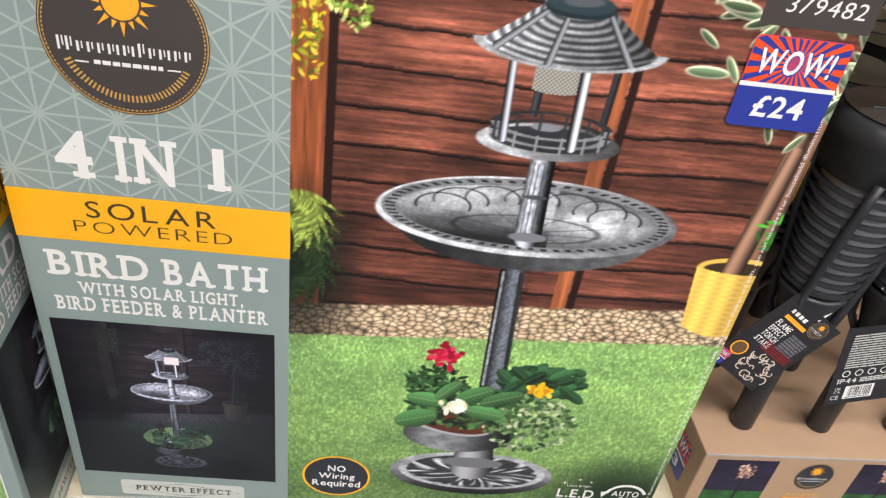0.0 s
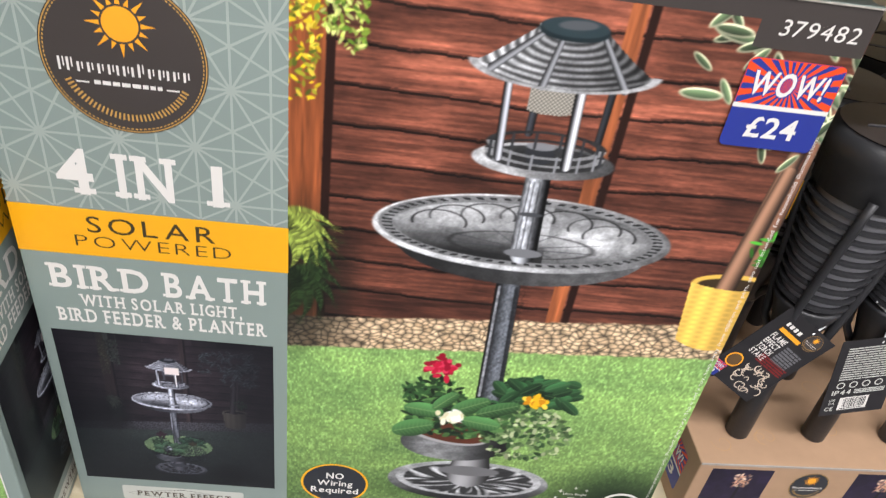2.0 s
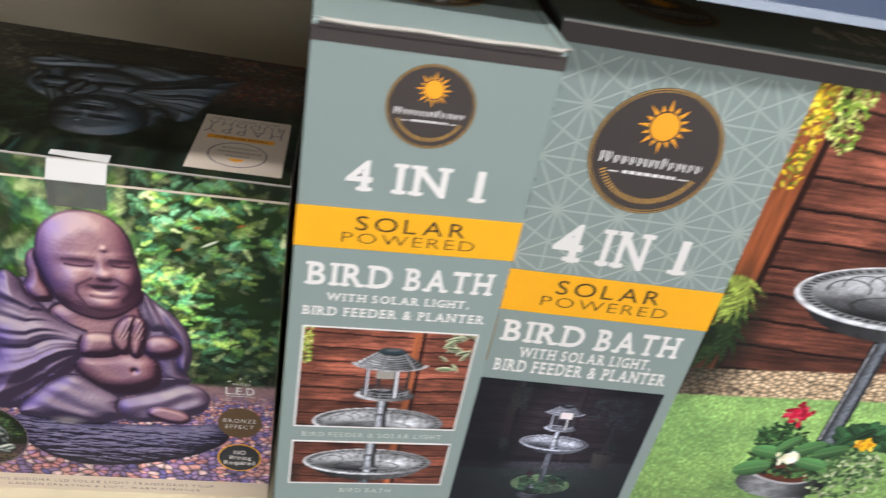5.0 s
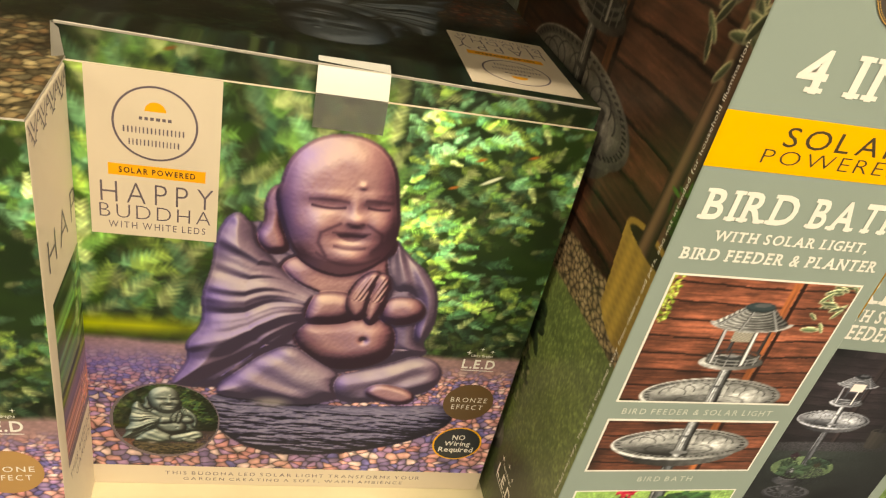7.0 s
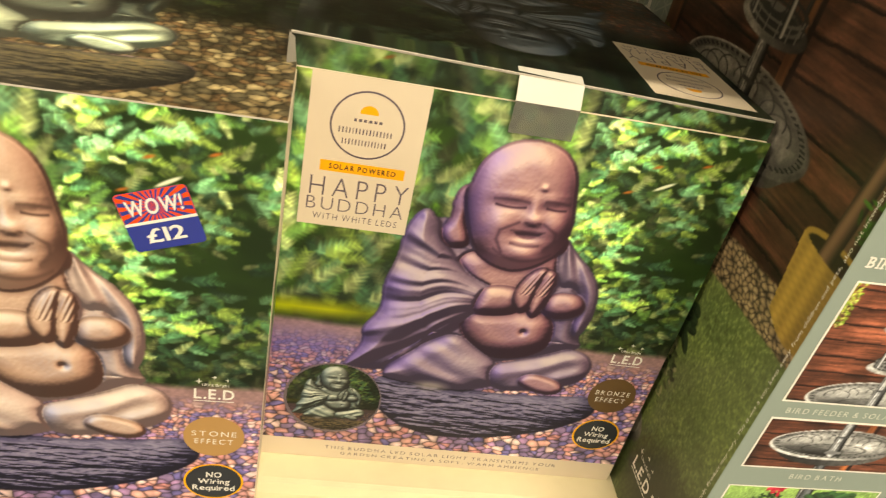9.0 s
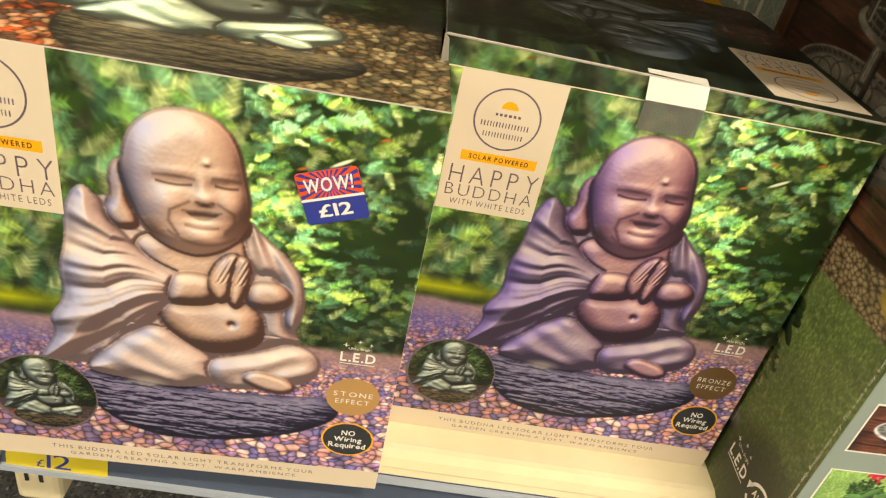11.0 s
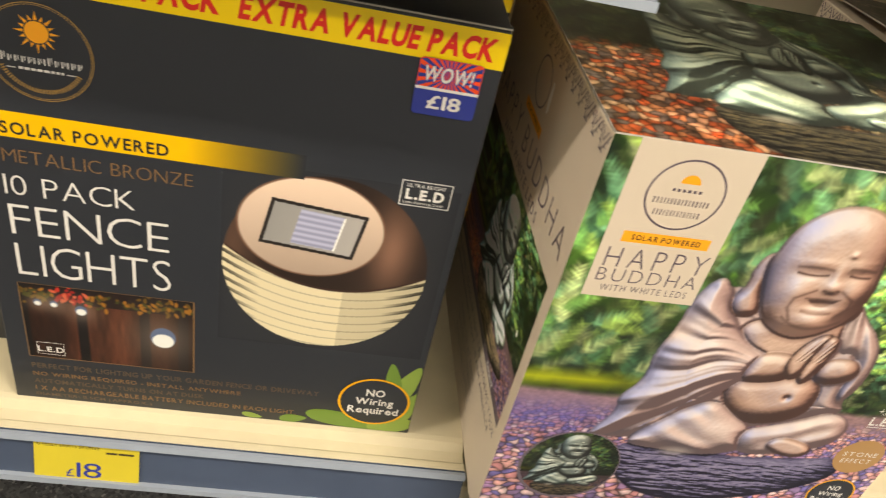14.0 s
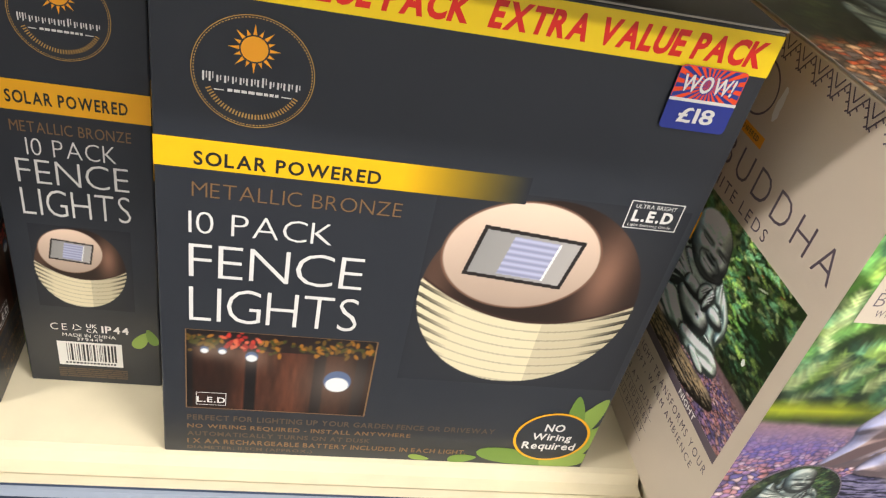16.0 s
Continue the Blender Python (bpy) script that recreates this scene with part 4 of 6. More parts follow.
def outline(X, Y, text, rounds=2):
    """Signed distance (inside positive) to a smooth closed outline through the given corners."""
    pts = np.array([[float(v) for v in q.split(",")] for q in text.split()])
    for k in range(rounds):
        nxt = np.roll(pts, -1, 0)
        pts = np.stack([pts * 0.75 + nxt * 0.25, pts * 0.25 + nxt * 0.75], 1).reshape(-1, 2)
    d = np.full(X.shape, 1e9)
    inside = np.zeros(X.shape, bool)
    for (x0, y0), (x1, y1) in zip(pts, np.roll(pts, -1, 0)):
        ex, ey = x1 - x0, y1 - y0
        t = np.clip(((X - x0) * ex + (Y - y0) * ey) / (ex * ex + ey * ey + 1e-9), 0, 1)
        d = np.minimum(d, np.hypot(X - x0 - t * ex, Y - y0 - t * ey))
        cross = ((y0 > Y) != (y1 > Y)) & (X < ex * (Y - y0) / (ey if abs(ey) > 1e-9 else 1e-9) + x0)
        inside ^= cross
    return np.where(inside, d, -d)


# masses of the seated figure, back to front: kind, base height, swelling, softness of its edge, outline
MASSES = (
    ("rock", 6, 22, 26, "90,108 139,104 182,96 243,100 275,104 286,84 255,60 204,43 149,37 110,52 90,79"),
    ("cloth", 14, 24, 26, "102,262 92,246 90,221 85,200 86,172 74,151 78,139 64,111 88,109 138,119 212,139 251,154 242,166 247,186 244,216 233,233 219,242 205,260"),
    ("skin", 30, 14, 16, "128,227 151,241 198,246 211,235 213,212 193,190 145,195"),
    ("skin", 28, 22, 20, "143,168 153,186 186,190 218,186 224,156 211,141 184,134 162,141"),
    ("cloth", 30, 14, 11, "205,261 219,243 233,233 246,214 249,186 243,164 234,171 234,197 226,214 212,210 204,234"),
    ("skin", 40, 13, 11, "204,190 208,206 229,209 240,199 237,186 216,180"),
    ("cloth", 30, 17, 15, "93,108 112,131 126,147 146,159 168,142 186,131 183,118 201,110 165,95 128,99 100,102"),
    ("cloth", 30, 15, 14, "179,128 202,136 222,143 241,154 257,149 265,137 261,120 242,109 206,100 183,103"),
    ("skin", 42, 8, 6, "205,113 214,124 241,118 249,108 238,99 216,104"),
    ("cloth", 36, 22, 22, "99,266 109,265 122,238 143,214 162,206 171,202 161,184 151,172 136,153 112,141 78,113 59,108 77,139 71,152 85,172 82,197 89,221 90,247"),
    ("skin", 44, 13, 12, "152,180 155,202 166,208 186,207 191,196 187,182 165,177"),
    ("skin", 58, 9, 7, "180,197 185,217 195,228 202,227 203,216 199,193 189,182"),
    ("skin", 55, 9, 6, "199,227 208,226 211,217 207,191 200,179 194,190"),
    ("skin", 34, 12, 8, "119,272 121,284 127,290 134,286 136,272 132,260 139,243 135,236 122,235 114,248 121,261"),
    ("skin", 36, 9, 7, "195,241 205,261 211,251 207,240"),
    ("skin", 54, 18, 22, "127,286 131,307 142,321 158,329 176,329 191,322 201,307 205,286 209,268 207,249 197,234 177,222 157,226 141,238 134,256 129,271"),
)


def figure_layer(p):
    """Shading of the figure: light 0 to 1, blue sheen and outline."""
    X, Y = p.X, p.Y
    H, code = np.full(X.shape, -5.0), np.zeros(X.shape, int)
    shadow, crease = np.zeros(X.shape), np.zeros(X.shape)
    kinds = {"rock": 1, "cloth": 2, "skin": 3}
    for kind, base, swell, edge, text in MASSES:
        d = outline(X, Y, text)
        q = np.clip(d / edge, 0, 1)
        h = np.where(d > 0, base + swell * np.sqrt(1 - (1 - q) ** 2), -5)
        cast = np.clip(1 - np.abs(np.roll(np.roll(d, -3, 0), 2, 1)) / 5, 0, 1) * (np.roll(d, -3, 0) < 2)
        shadow = np.where(d > 0, 0, np.maximum(shadow, cast * 0.75 * (H > 0)))
        code = np.where(d > 0, kinds[kind], code)
        crease = np.where(d > 0, np.exp(-(d / 2.4) ** 2), np.maximum(crease, 0.8 * np.exp(-(d / 2.0) ** 2)))
        H = np.where(d > 0, np.maximum(h, H - 6), H)
    g = lambda cx, cy, rx, ry, k: k * np.exp(-((X - cx) / rx) ** 2 - ((Y - cy) / ry) ** 2)
    head = d > 0
    jowl = head * np.clip((262 - Y) / 30, 0, 1)
    face = g(156, 264, 12, 10, 7) + g(196, 266, 8, 9, 6) + g(179, 268, 6, 5.5, 8) + g(177, 276, 3.5, 8, 4) + g(180, 238, 12, 6, 6) + g(160, 284, 13, 4, 4) + g(191, 286, 9, 4, 3.5) + g(180, 294, 2.2, 2.2, 4)
    face -= g(160, 277, 11, 4, 3.5) + g(192, 278.5, 8, 4, 3.5) + g(177, 253, 12, 4, 5) + g(146, 268, 6, 14, 1.5) + g(177, 245, 13, 2.5, 2.5)
    H = np.where(head, H + 0.34 * face, H)
    H = H - g(198, 165, 2.5, 2.5, 4) * (code == 3)
    inside = blur((H > 0) * 1.0, 1)
    Hs = blur(np.maximum(H, 0), 4)
    # folds run from the shoulders, and along the lap
    th = np.degrees(np.arctan2(Y - 196, X - 184)) % 360
    far = np.clip((np.hypot(X - 184, Y - 196) - 12) / 55, 0.1, 1.1)
    wob = 2.2 * fnoise(X / 34, Y / 34, 91, 2)
    sag = th + 9 * np.sin(far * 2.6)
    fold = far * (np.sin(sag * 0.25 + wob) * 1.9 + np.sin(sag * 0.61 + 1.7 * wob) * 1.0 + np.sin(sag * 1.13 + 2.3 * wob) * 0.35)
    th2 = np.degrees(np.arctan2(Y - 268, X - 206))
    fold2 = np.sin(th2 * 0.42 + wob) * 1.5
    lap = np.sin((Y * 1.0 + 18 * np.cos((X - 182) / 34) + 5 * wob) / 3.6) * 1.1
    soft_cloth = blur((code == 2) * 1.0, 4)
    Hs = Hs + soft_cloth * np.where(X > 200, np.where(Y > 158, fold2, lap), np.where((Y > 155) | (X < 128 - (155 - Y) * 0.9), fold, lap))
    fingers = np.sin((X - 190 - (Y - 205) * 0.42) * 1.9) * 0.45 * (np.abs(X - 196) < 13) * (Y > 202) * (Y < 228) * (code == 3) * (H > 52)
    bark = fnoise(X / 18 + Y / 40, Y / 2.8 + X / 60, 95, 4)
    Hs = Hs + fingers + (code == 1) * (bark - 0.5) * 11 + (fnoise(X / 2.2, Y / 2.2, 96, 2) - 0.5) * 0.16
    gy, gx = np.gradient(Hs, p.step)
    n = np.sqrt(gx ** 2 + gy ** 2 + 0.8)
    lit = np.clip((0.24 * gx - 0.58 * gy + 0.66) / n, 0, 1.25)
    gloss = np.clip((0.30 * gx - 0.52 * gy + 0.80) / n, 0, 1) ** 14
    occl = np.clip((blur(np.maximum(H, 0), 23) - np.maximum(H, 0)) / 14, 0, 1)
    cavity = np.clip((Hs - blur(Hs, 12)) * 0.09, -0.28, 0.2) * (code > 1)
    lit = np.clip((lit - 0.24) * 1.15 + cavity, 0.02, 1.2) * (1 - 0.45 * occl) * (1 - 0.5 * np.clip(shadow, 0, 1)) * (1 - 0.30 * crease * (code > 1)) + 0.16 * gloss * (code != 1)
    blue = np.clip((gx * 0.9 + 0.15) / n, 0, 1) * np.clip(fnoise(X / 24, Y / 24, 98, 2) * 2.4 - 0.7, 0, 1)
    warm = np.clip((-gx * 0.9 + 0.05) / n, 0, 1)
    # face: soft lights on brow, cheeks, nose, lips and chin; darks in eyes, mouth and folds
    soft = g(154, 308, 20, 11, 0.26) + g(154, 264, 10, 8, 0.30) + g(197, 267, 6, 7, 0.22) + g(179, 269, 4.5, 3.6, 0.42) + g(177, 278, 2.4, 7, 0.16) + g(180, 238, 10, 3.4, 0.26) + g(177, 249, 8, 1.5, 0.30)
    soft += g(160, 271.5, 9, 1.6, 0.12) + g(160, 280, 10, 1.4, 0.14) - g(162, 285, 12, 1.6, 0.14) - g(192, 288, 8, 1.5, 0.14) - g(175, 277, 4, 5, 0.20) - g(184, 279, 3, 5, 0.22) - g(179, 262.6, 7, 1.6, 0.30)
    soft += g(180, 294.6, 2.0, 2.0, 0.35) - g(180, 291.6, 2.6, 1.0, 0.34) - g(146, 244, 8, 12, 0.16)
    lit = lit + soft * head + 0.17 * jowl
    dark = np.zeros(X.shape)
    for cx, cy, w, up in ((160, 275.4, 11.5, 0.010), (192.5, 277.4, 7.6, 0.014)):
        dark = np.maximum(dark, 1.0 * np.exp(-(np.abs(Y - (cy + up * (X - cx) ** 2)) / 1.1) ** 2) * (np.abs(X - cx) < w))
        dark = np.maximum(dark, 0.55 * np.exp(-(np.abs(Y - (cy + 6.2 - 0.5 * up * (X - cx) ** 2)) / 1.3) ** 2) * (np.abs(X - cx) < w + 2))
    lip = 257 + 0.05 * (X - 177)
    mouth = (Y < lip) & (Y > 250.5 + 0.052 * (X - 177) ** 2)
    dark = np.maximum(dark, blur(mouth * (0.55 + 0.45 * (Y > lip - 2.8)), 1))
    dark = np.maximum(dark, 0.6 * np.exp(-((Y - lip - 0.4) / 0.9) ** 2) * (np.abs(X - 177) < 13))
    for line in (((169, 264), (157, 256), (156, 248), (162, 237)), ((187, 265), (198, 258), (198, 251), (192, 243))):
        for (x0, y0), (x1, y1) in zip(line, line[1:]):
            t = np.clip(((X - x0) * (x1 - x0) + (Y - y0) * (y1 - y0)) / ((x1 - x0) ** 2 + (y1 - y0) ** 2), 0, 1)
            dark = np.maximum(dark, 0.66 * np.exp(-(np.hypot(X - x0 - t * (x1 - x0), Y - y0 - t * (y1 - y0)) / 1.4) ** 2))
    # nostrils, chin crease, jaw fold and the far cheek in shade
    dark = np.maximum(dark, g(174.5, 264.2, 2.4, 1.3, 0.85) + g(184, 264.8, 2.2, 1.3, 0.85))
    dark = np.maximum(dark, 0.55 * np.exp(-((Y - 244.5 - 0.016 * (X - 177) ** 2) / 1.3) ** 2) * (np.abs(X - 177) < 11))
    dark = np.maximum(dark, 0.5 * np.exp(-((Y - 231.5 - 0.018 * (X - 177) ** 2) / 1.5) ** 2) * (np.abs(X - 177) < 22))
    dark = np.maximum(dark, 0.40 * np.clip((X - 198) / 9, 0, 1) * (Y < 300))
    dark = np.maximum(dark, 0.30 * np.clip((138 - X) / 10, 0, 1))
    dark = np.where(head, dark, 0)
    return dict(lit=np.clip(lit * (1 - 0.87 * dark), 0.02, 1.2), code=code, blue=blue, warm=warm, inside=inside, X=X, Y=Y)


def blur(a, n):
    for k in range(n):
        a = (a + np.roll(a, 1, 0) + np.roll(a, -1, 0) + np.roll(a, 1, 1) + np.roll(a, -1, 1)) / 5
    return a


CONIFERS = paint_conifers()
FIGURE = figure_layer(CONIFERS)


def tint(ramp, f):
    """Colours for the lit value f from dark, middle, light and highlight."""
    xs = np.array([0, 0.35, 0.7, 1.05])
    return np.stack([np.interp(f, xs, [c[k] for c in ramp]) for k in range(3)], -1)


def paint_figure(skin, cloth, rock, sheen):
    p = Paint(0, 0, 322, 356, 0.65)
    p.C[:] = CONIFERS.C
    F = FIGURE
    blot = 0.85 + 0.3 * fnoise(F["X"] / 14, F["Y"] / 14, 99, 3)
    col = np.where((F["code"] == 3)[..., None], tint(skin, F["lit"] * blot), np.where((F["code"] == 2)[..., None], tint(cloth, F["lit"] * blot), tint(rock, F["lit"])))
    b = np.clip(F["blue"] * 0.75, 0, 0.75)[..., None] * (F["code"] != 1)[..., None]
    col = col * (1 - b) + np.asarray(sheen) * (0.35 + 0.8 * F["lit"])[..., None] * b
    wm = np.clip(F["warm"] * 0.4, 0, 0.4)[..., None] * (F["code"] != 1)[..., None]
    col = col * (1 - wm) + col * np.array([1.18, 0.9, 0.84]) * wm
    p.area(F["inside"], col)
    spot = np.clip(1.4 - np.hypot((p.X - 137) / 13, (p.Y - 98) / 5), 0, 1)
    p.area(spot * 0.6, (178, 168, 158))
    return p


ROCKRAMP = ((22, 20, 36), (62, 58, 88), (116, 110, 140), (176, 170, 186))
BRONZE_SHOT = paint_figure(((38, 24, 38), (116, 80, 94), (178, 138, 140), (232, 202, 190)), ((50, 42, 62), (104, 88, 112), (156, 138, 156), (204, 188, 192)), ROCKRAMP, (104, 84, 190))
STONE_SHOT = paint_figure(((62, 44, 40), (162, 130, 114), (206, 176, 158), (238, 222, 208)), ((90, 76, 78), (170, 148, 142), (210, 190, 182), (240, 226, 218)), ROCKRAMP, (110, 128, 196))
NIGHT_SHOT = paint_figure(((20, 22, 22), (70, 76, 72), (124, 134, 126), (210, 214, 200)), ((26, 32, 30), (84, 96, 90), (148, 160, 150), (226, 228, 212)), ((14, 12, 10), (40, 36, 30), (78, 70, 58), (150, 120, 70)), (70, 96, 110))


def darken_ground(p, k):
    m = (1 - np.clip(FIGURE["inside"], 0, 1))[..., None]
    warm = np.exp(-np.hypot((p.X - 60) / 70, (p.Y - 80) / 45) ** 2)[..., None]
    p.C[:] = p.C * (1 - m * (1 - k)) + m * warm * np.array([120, 56, 14]) * 0.5
    return p


darken_ground(NIGHT_SHOT, 0.42)

# ---- cartons ----
def card_body(parent, w, d, h, material, seam=True):
    """A closed folding carton with softened corners, a tuck lid and a glued seam."""
    t = 0.0012
    part("body", box(0, 0, 0, w, d, h - 0.0012, t), material, parent)
    part("lid", box(0.0006, 0.0006, h - 0.0011, w - 0.0006, d - 0.0006, h, 0.0004), material, parent)
    part("lid_edge", box(0.0, -0.0012, h - 0.0006, w, 0.004, h + 0.0006, 0.0003), INSIDE, parent, "worn grey board edge of the lid")
    part("lid_fold", box(0.0, -0.0010, h + 0.0006, w, 0.004, h + 0.0010, 0.0001), material, parent)


def faces(parent, w, d, h):
    """Front, left, right, back and top of a carton as places for print."""
    return (Art(parent, pose(0, 0, 0)), Art(parent, pose(0, d, 0, 0, 0, -90)), Art(parent, pose(w, 0, 0, 0, 0, 90)), Art(parent, pose(w, d, 0, 0, 0, 180)), Art(parent, pose(0, 0, h, -90)))


def star_lattice(art, x0, y0, x1, y1, s=50.0):
    segs, h = [], s * math.sqrt(3) / 2
    for j in range(-1, int((y1 - y0) / h) + 3):
        for i in range(-2, int((x1 - x0) / s) + 3):
            cx, cy = x0 + 8 + i * s + (j % 2) * s / 2, y0 + 14 + j * h
            for a in (0, 60, 120):
                segs.append(((cx, cy), (cx + s * math.cos(radians(a)), cy + s * math.sin(radians(a)))))
            l = s / math.sqrt(3)
            mid = [(cx + l * math.cos(radians(a)), cy + l * math.sin(radians(a))) for a in range(30, 390, 60)]
            segs += [((cx, cy), q) for q in mid]
            segs += [(mid[k], mid[(k + 1) % 6]) for k in range(3)]
    art.lines("star_lattice", segs, 1.7, SAGELINE, "pale star lattice pattern", level=2, clip=(x0, y0, x1, y1))


RAISED = pose(0, 0, 0.0078) @ Matrix.Diagonal((1, 1, 0.988, 1))


def bath_front(face, shot_):
    """The wide printed face of the bird bath carton: a sage panel beside the garden photo."""
    photo = Art(face.parent, face.m @ RAISED @ pose(-0.0088, 0, 0))
    a = Art(face.parent, face.m @ RAISED @ Matrix.Diagonal((0.975, 1, 1, 1)))
    photo.picture("garden_photo", shot_, 198, -10, "printed photo of a pewter bird bath on a lawn", level=1)
    a.rect("dark_band", 0, 521, 546, 534.5, DARKBAND, level=2)
    star_lattice(a, 0, 336, 194, 517)
    maker_badge(a, 94, 450, 51)
    a.text("4", 38, 347, 63, 383, PAPERWHITE, 1, True, level=3)
    a.text("IN", 76, 347, 119, 382, PAPERWHITE, 1, True, level=3, space=0.2)
    a.text("1", 138, 347, 154, 380, PAPERWHITE, 1, True, level=3)
    a.rect("amber_band", 0, 294, 194.5, 335, AMBER, "amber printed band", level=2.6)
    a.text("SOLAR", 52, 315, 142, 329, AMBERTEXT, 0, level=3.4, space=0.2)
    a.text("POWERED", 42, 302, 153, 312, AMBERTEXT, -1, level=3.4, space=0.2)
    a.text("BIRD", 16, 261, 90, 284, PAPERWHITE, 1, True, level=3, space=0.18)
    a.text("BATH", 100, 260, 178, 284, PAPERWHITE, 1, True, level=3, space=0.18)
    a.text("WITH SOLAR LIGHT,", 36, 242, 159, 256, PAPERWHITE, 1, True, level=3, space=0.18)
    a.text("BIRD FEEDER & PLANTER", 17, 227, 178, 241, PAPERWHITE, 1, True, level=3, space=0.18)
    a.picture("dusk_photo", night_shot(), 9, 31, "small dark photo of the bath at night", level=2.6)
    a.rect("label_plate", 39, -0.5, 153, 21, PALEGREY, level=2.6, r=3)
    a.ring("plate_rule", 96, 10, 55, 9, 0.6, DARKBAND, level=3, n=4)
    a.text("PEWTER EFFECT", 52, 6.5, 141, 14, AMBERTEXT, 1, True, level=3.4, space=0.2)
    photo.rect("number_plate", 472, 504, 541, 521, DARKBAND, level=2.2)
    photo.text("379482", 485, 512.5, 534, 522.5, PAPERWHITE, 0, level=3, slant=0.1)
    no_wiring(photo, 242, 46, 31)
    led_mark(photo, 449, 37, 484)
    photo.ring("arrow_ring", 514, 42, 21, 19, 3.2, PAPERWHITE, level=3, n=40, a0=20, a1=165)
    photo.ring("arrow_ring", 514, 42, 21, 19, 3.2, PAPERWHITE, level=3, n=40, a0=200, a1=345)
    photo.polys("arrow_head", [[(490, 48), (499, 51), (492, 40)]], PAPERWHITE, level=3)
    photo.polys("arrow_head", [[(538, 36), (529, 33), (536, 44)]], PAPERWHITE, level=3)
    photo.text("AUTO", 501, 43, 527, 51, PAPERWHITE, 1, level=3)
    photo.text("ON", 508, 35, 521, 42, PAPERWHITE, 1, level=3)
    photo.text("AT DUSK", 503, 29.5, 525, 33, PAPERWHITE, 0, level=3)
    photo.text("Image for illustration purposes only. Product may vary. This is not a toy, keep away from children and pets, also not intended for household illumination.",
           537 - 215, 232, 537 + 215, 236, PAPERWHITE, 0, level=3, turn=90, space=0.1, name="small_print")


def bath_side(a):
    """The narrow printed face of the bird bath carton."""
    a.rect("dark_band", 0, 522, 147, 531, DARKBAND, level=2)
    maker_badge(a, 73, 490, 27)
    a.text("4", 28, 429, 45, 451, PAPERWHITE, 1, True, level=3)
    a.text("IN", 57, 429, 94, 451, PAPERWHITE, 1, True, level=3, space=0.2)
    a.text("1", 107, 428, 118, 451, PAPERWHITE, 1, True, level=3)
    a.rect("amber_band", 0, 385, 147, 416, AMBER, "amber printed band", level=2.6)
    a.text("SOLAR", 38, 400, 110, 411, AMBERTEXT, 0, level=3.4, space=0.2)
    a.text("POWERED", 30, 390, 118, 398, AMBERTEXT, -1, level=3.4, space=0.2)
    a.text("BIRD", 9, 354, 67, 373, PAPERWHITE, 1, True, level=3, space=0.18)
    a.text("BATH", 75, 354, 138, 373, PAPERWHITE, 1, True, level=3, space=0.18)
    a.text("WITH SOLAR LIGHT,", 24, 340, 124, 348, PAPERWHITE, 1, True, level=3, space=0.18)
    a.text("BIRD FEEDER & PLANTER", 9, 328, 138, 336, PAPERWHITE, 1, True, level=3, space=0.18)
    for y0, y1, cut_, cap, cx0, cx1 in ((219, 317, (230, 338, 490, 541), "BIRD FEEDER & SOLAR LIGHT", 18, 127), (153, 201, (238, 295, 494, 396), "BIRD BATH", 53, 95), (62, 130, (255, 88, 470, 210), "PLANTER", 56, 92)):
        a.rect("photo_border", 10.5, y0 - 1.5, 136.5, y1 + 1.5, PAPERWHITE, level=2.4)
        a.picture("small_photo", BATH.cut(*cut_, 123, y1 - y0, 0.9), 12, y0, "small photo of a bird bath detail", level=3)
        a.text(cap, cx0, y0 - 12, cx1, y0 - 7, PALEGREY, 0, level=3, space=0.25)


def bath_carton():
    w, d, h = 0.533, 0.147, 0.5365
    ob = thing("bird_bath_carton", pose(-0.2327, 0.4485, SHELF_R, 0, 0, -2.4), "sage green bird bath carton with garden photo, wide side out", "carton", "bird bath cartons")
    card_body(ob, w, d, h, SAGE)
    front, left, right, back, top = faces(ob, w, d, h)
    bath_front(front, BATH.cut(198, -10, 541.5, 522, 343.5, 532, 0.65))
    # back face: the same garden picture in darker, slightly warmer colours
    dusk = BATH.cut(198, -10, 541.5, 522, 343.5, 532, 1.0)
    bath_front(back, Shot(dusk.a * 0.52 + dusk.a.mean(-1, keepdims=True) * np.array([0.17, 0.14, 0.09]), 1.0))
    for side in (left, right):
        bath_side(Art(ob, side.m @ RAISED))
    maker_badge(top, 94, 74, 40)
    top.text("4 IN 1 BIRD BATH", 215, 66, 505, 100, PAPERWHITE, 2, True, level=3)
    top.text("WITH SOLAR LIGHT, BIRD FEEDER & PLANTER", 196, 30, 522, 44, PAPERWHITE, 1, True, level=3)
    top.rect("dark_edge", 0, 0, 533, 4, DARKBAND, level=2)
    return ob


wide = bath_carton()
narrow = copy_thing(wide, pose(-0.391 + 0.147, 0.383, SHELF_R, 0, 0, 92))
tagged(narrow, "sage green bird bath carton turned with its narrow side out")
# the turned carton takes the darker picture on both wide faces
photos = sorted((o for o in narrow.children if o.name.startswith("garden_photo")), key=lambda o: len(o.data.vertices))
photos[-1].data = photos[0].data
# no real opening here: a charcoal strip stands for the shade under the flap
part("flap_gap_shade", box(-0.0010, 0.005, 0.5317, -0.0003, 0.143, 0.5347), DARKBAND, narrow, "dark strip for the shade in the gap under the lid flap")
part("worn_fold", tube([(-0.0007, 0.003 + 0.139 * k / 10, 0.5355 + 0.0004 * math.sin(k * 1.3)) for k in range(11)], 0.0014, 6), INSIDE, narrow, "curled raw card edge")
price_sticker(wide, pose(0.4645, -0.0012, 0.4405), 62, 60, "\u00a324")


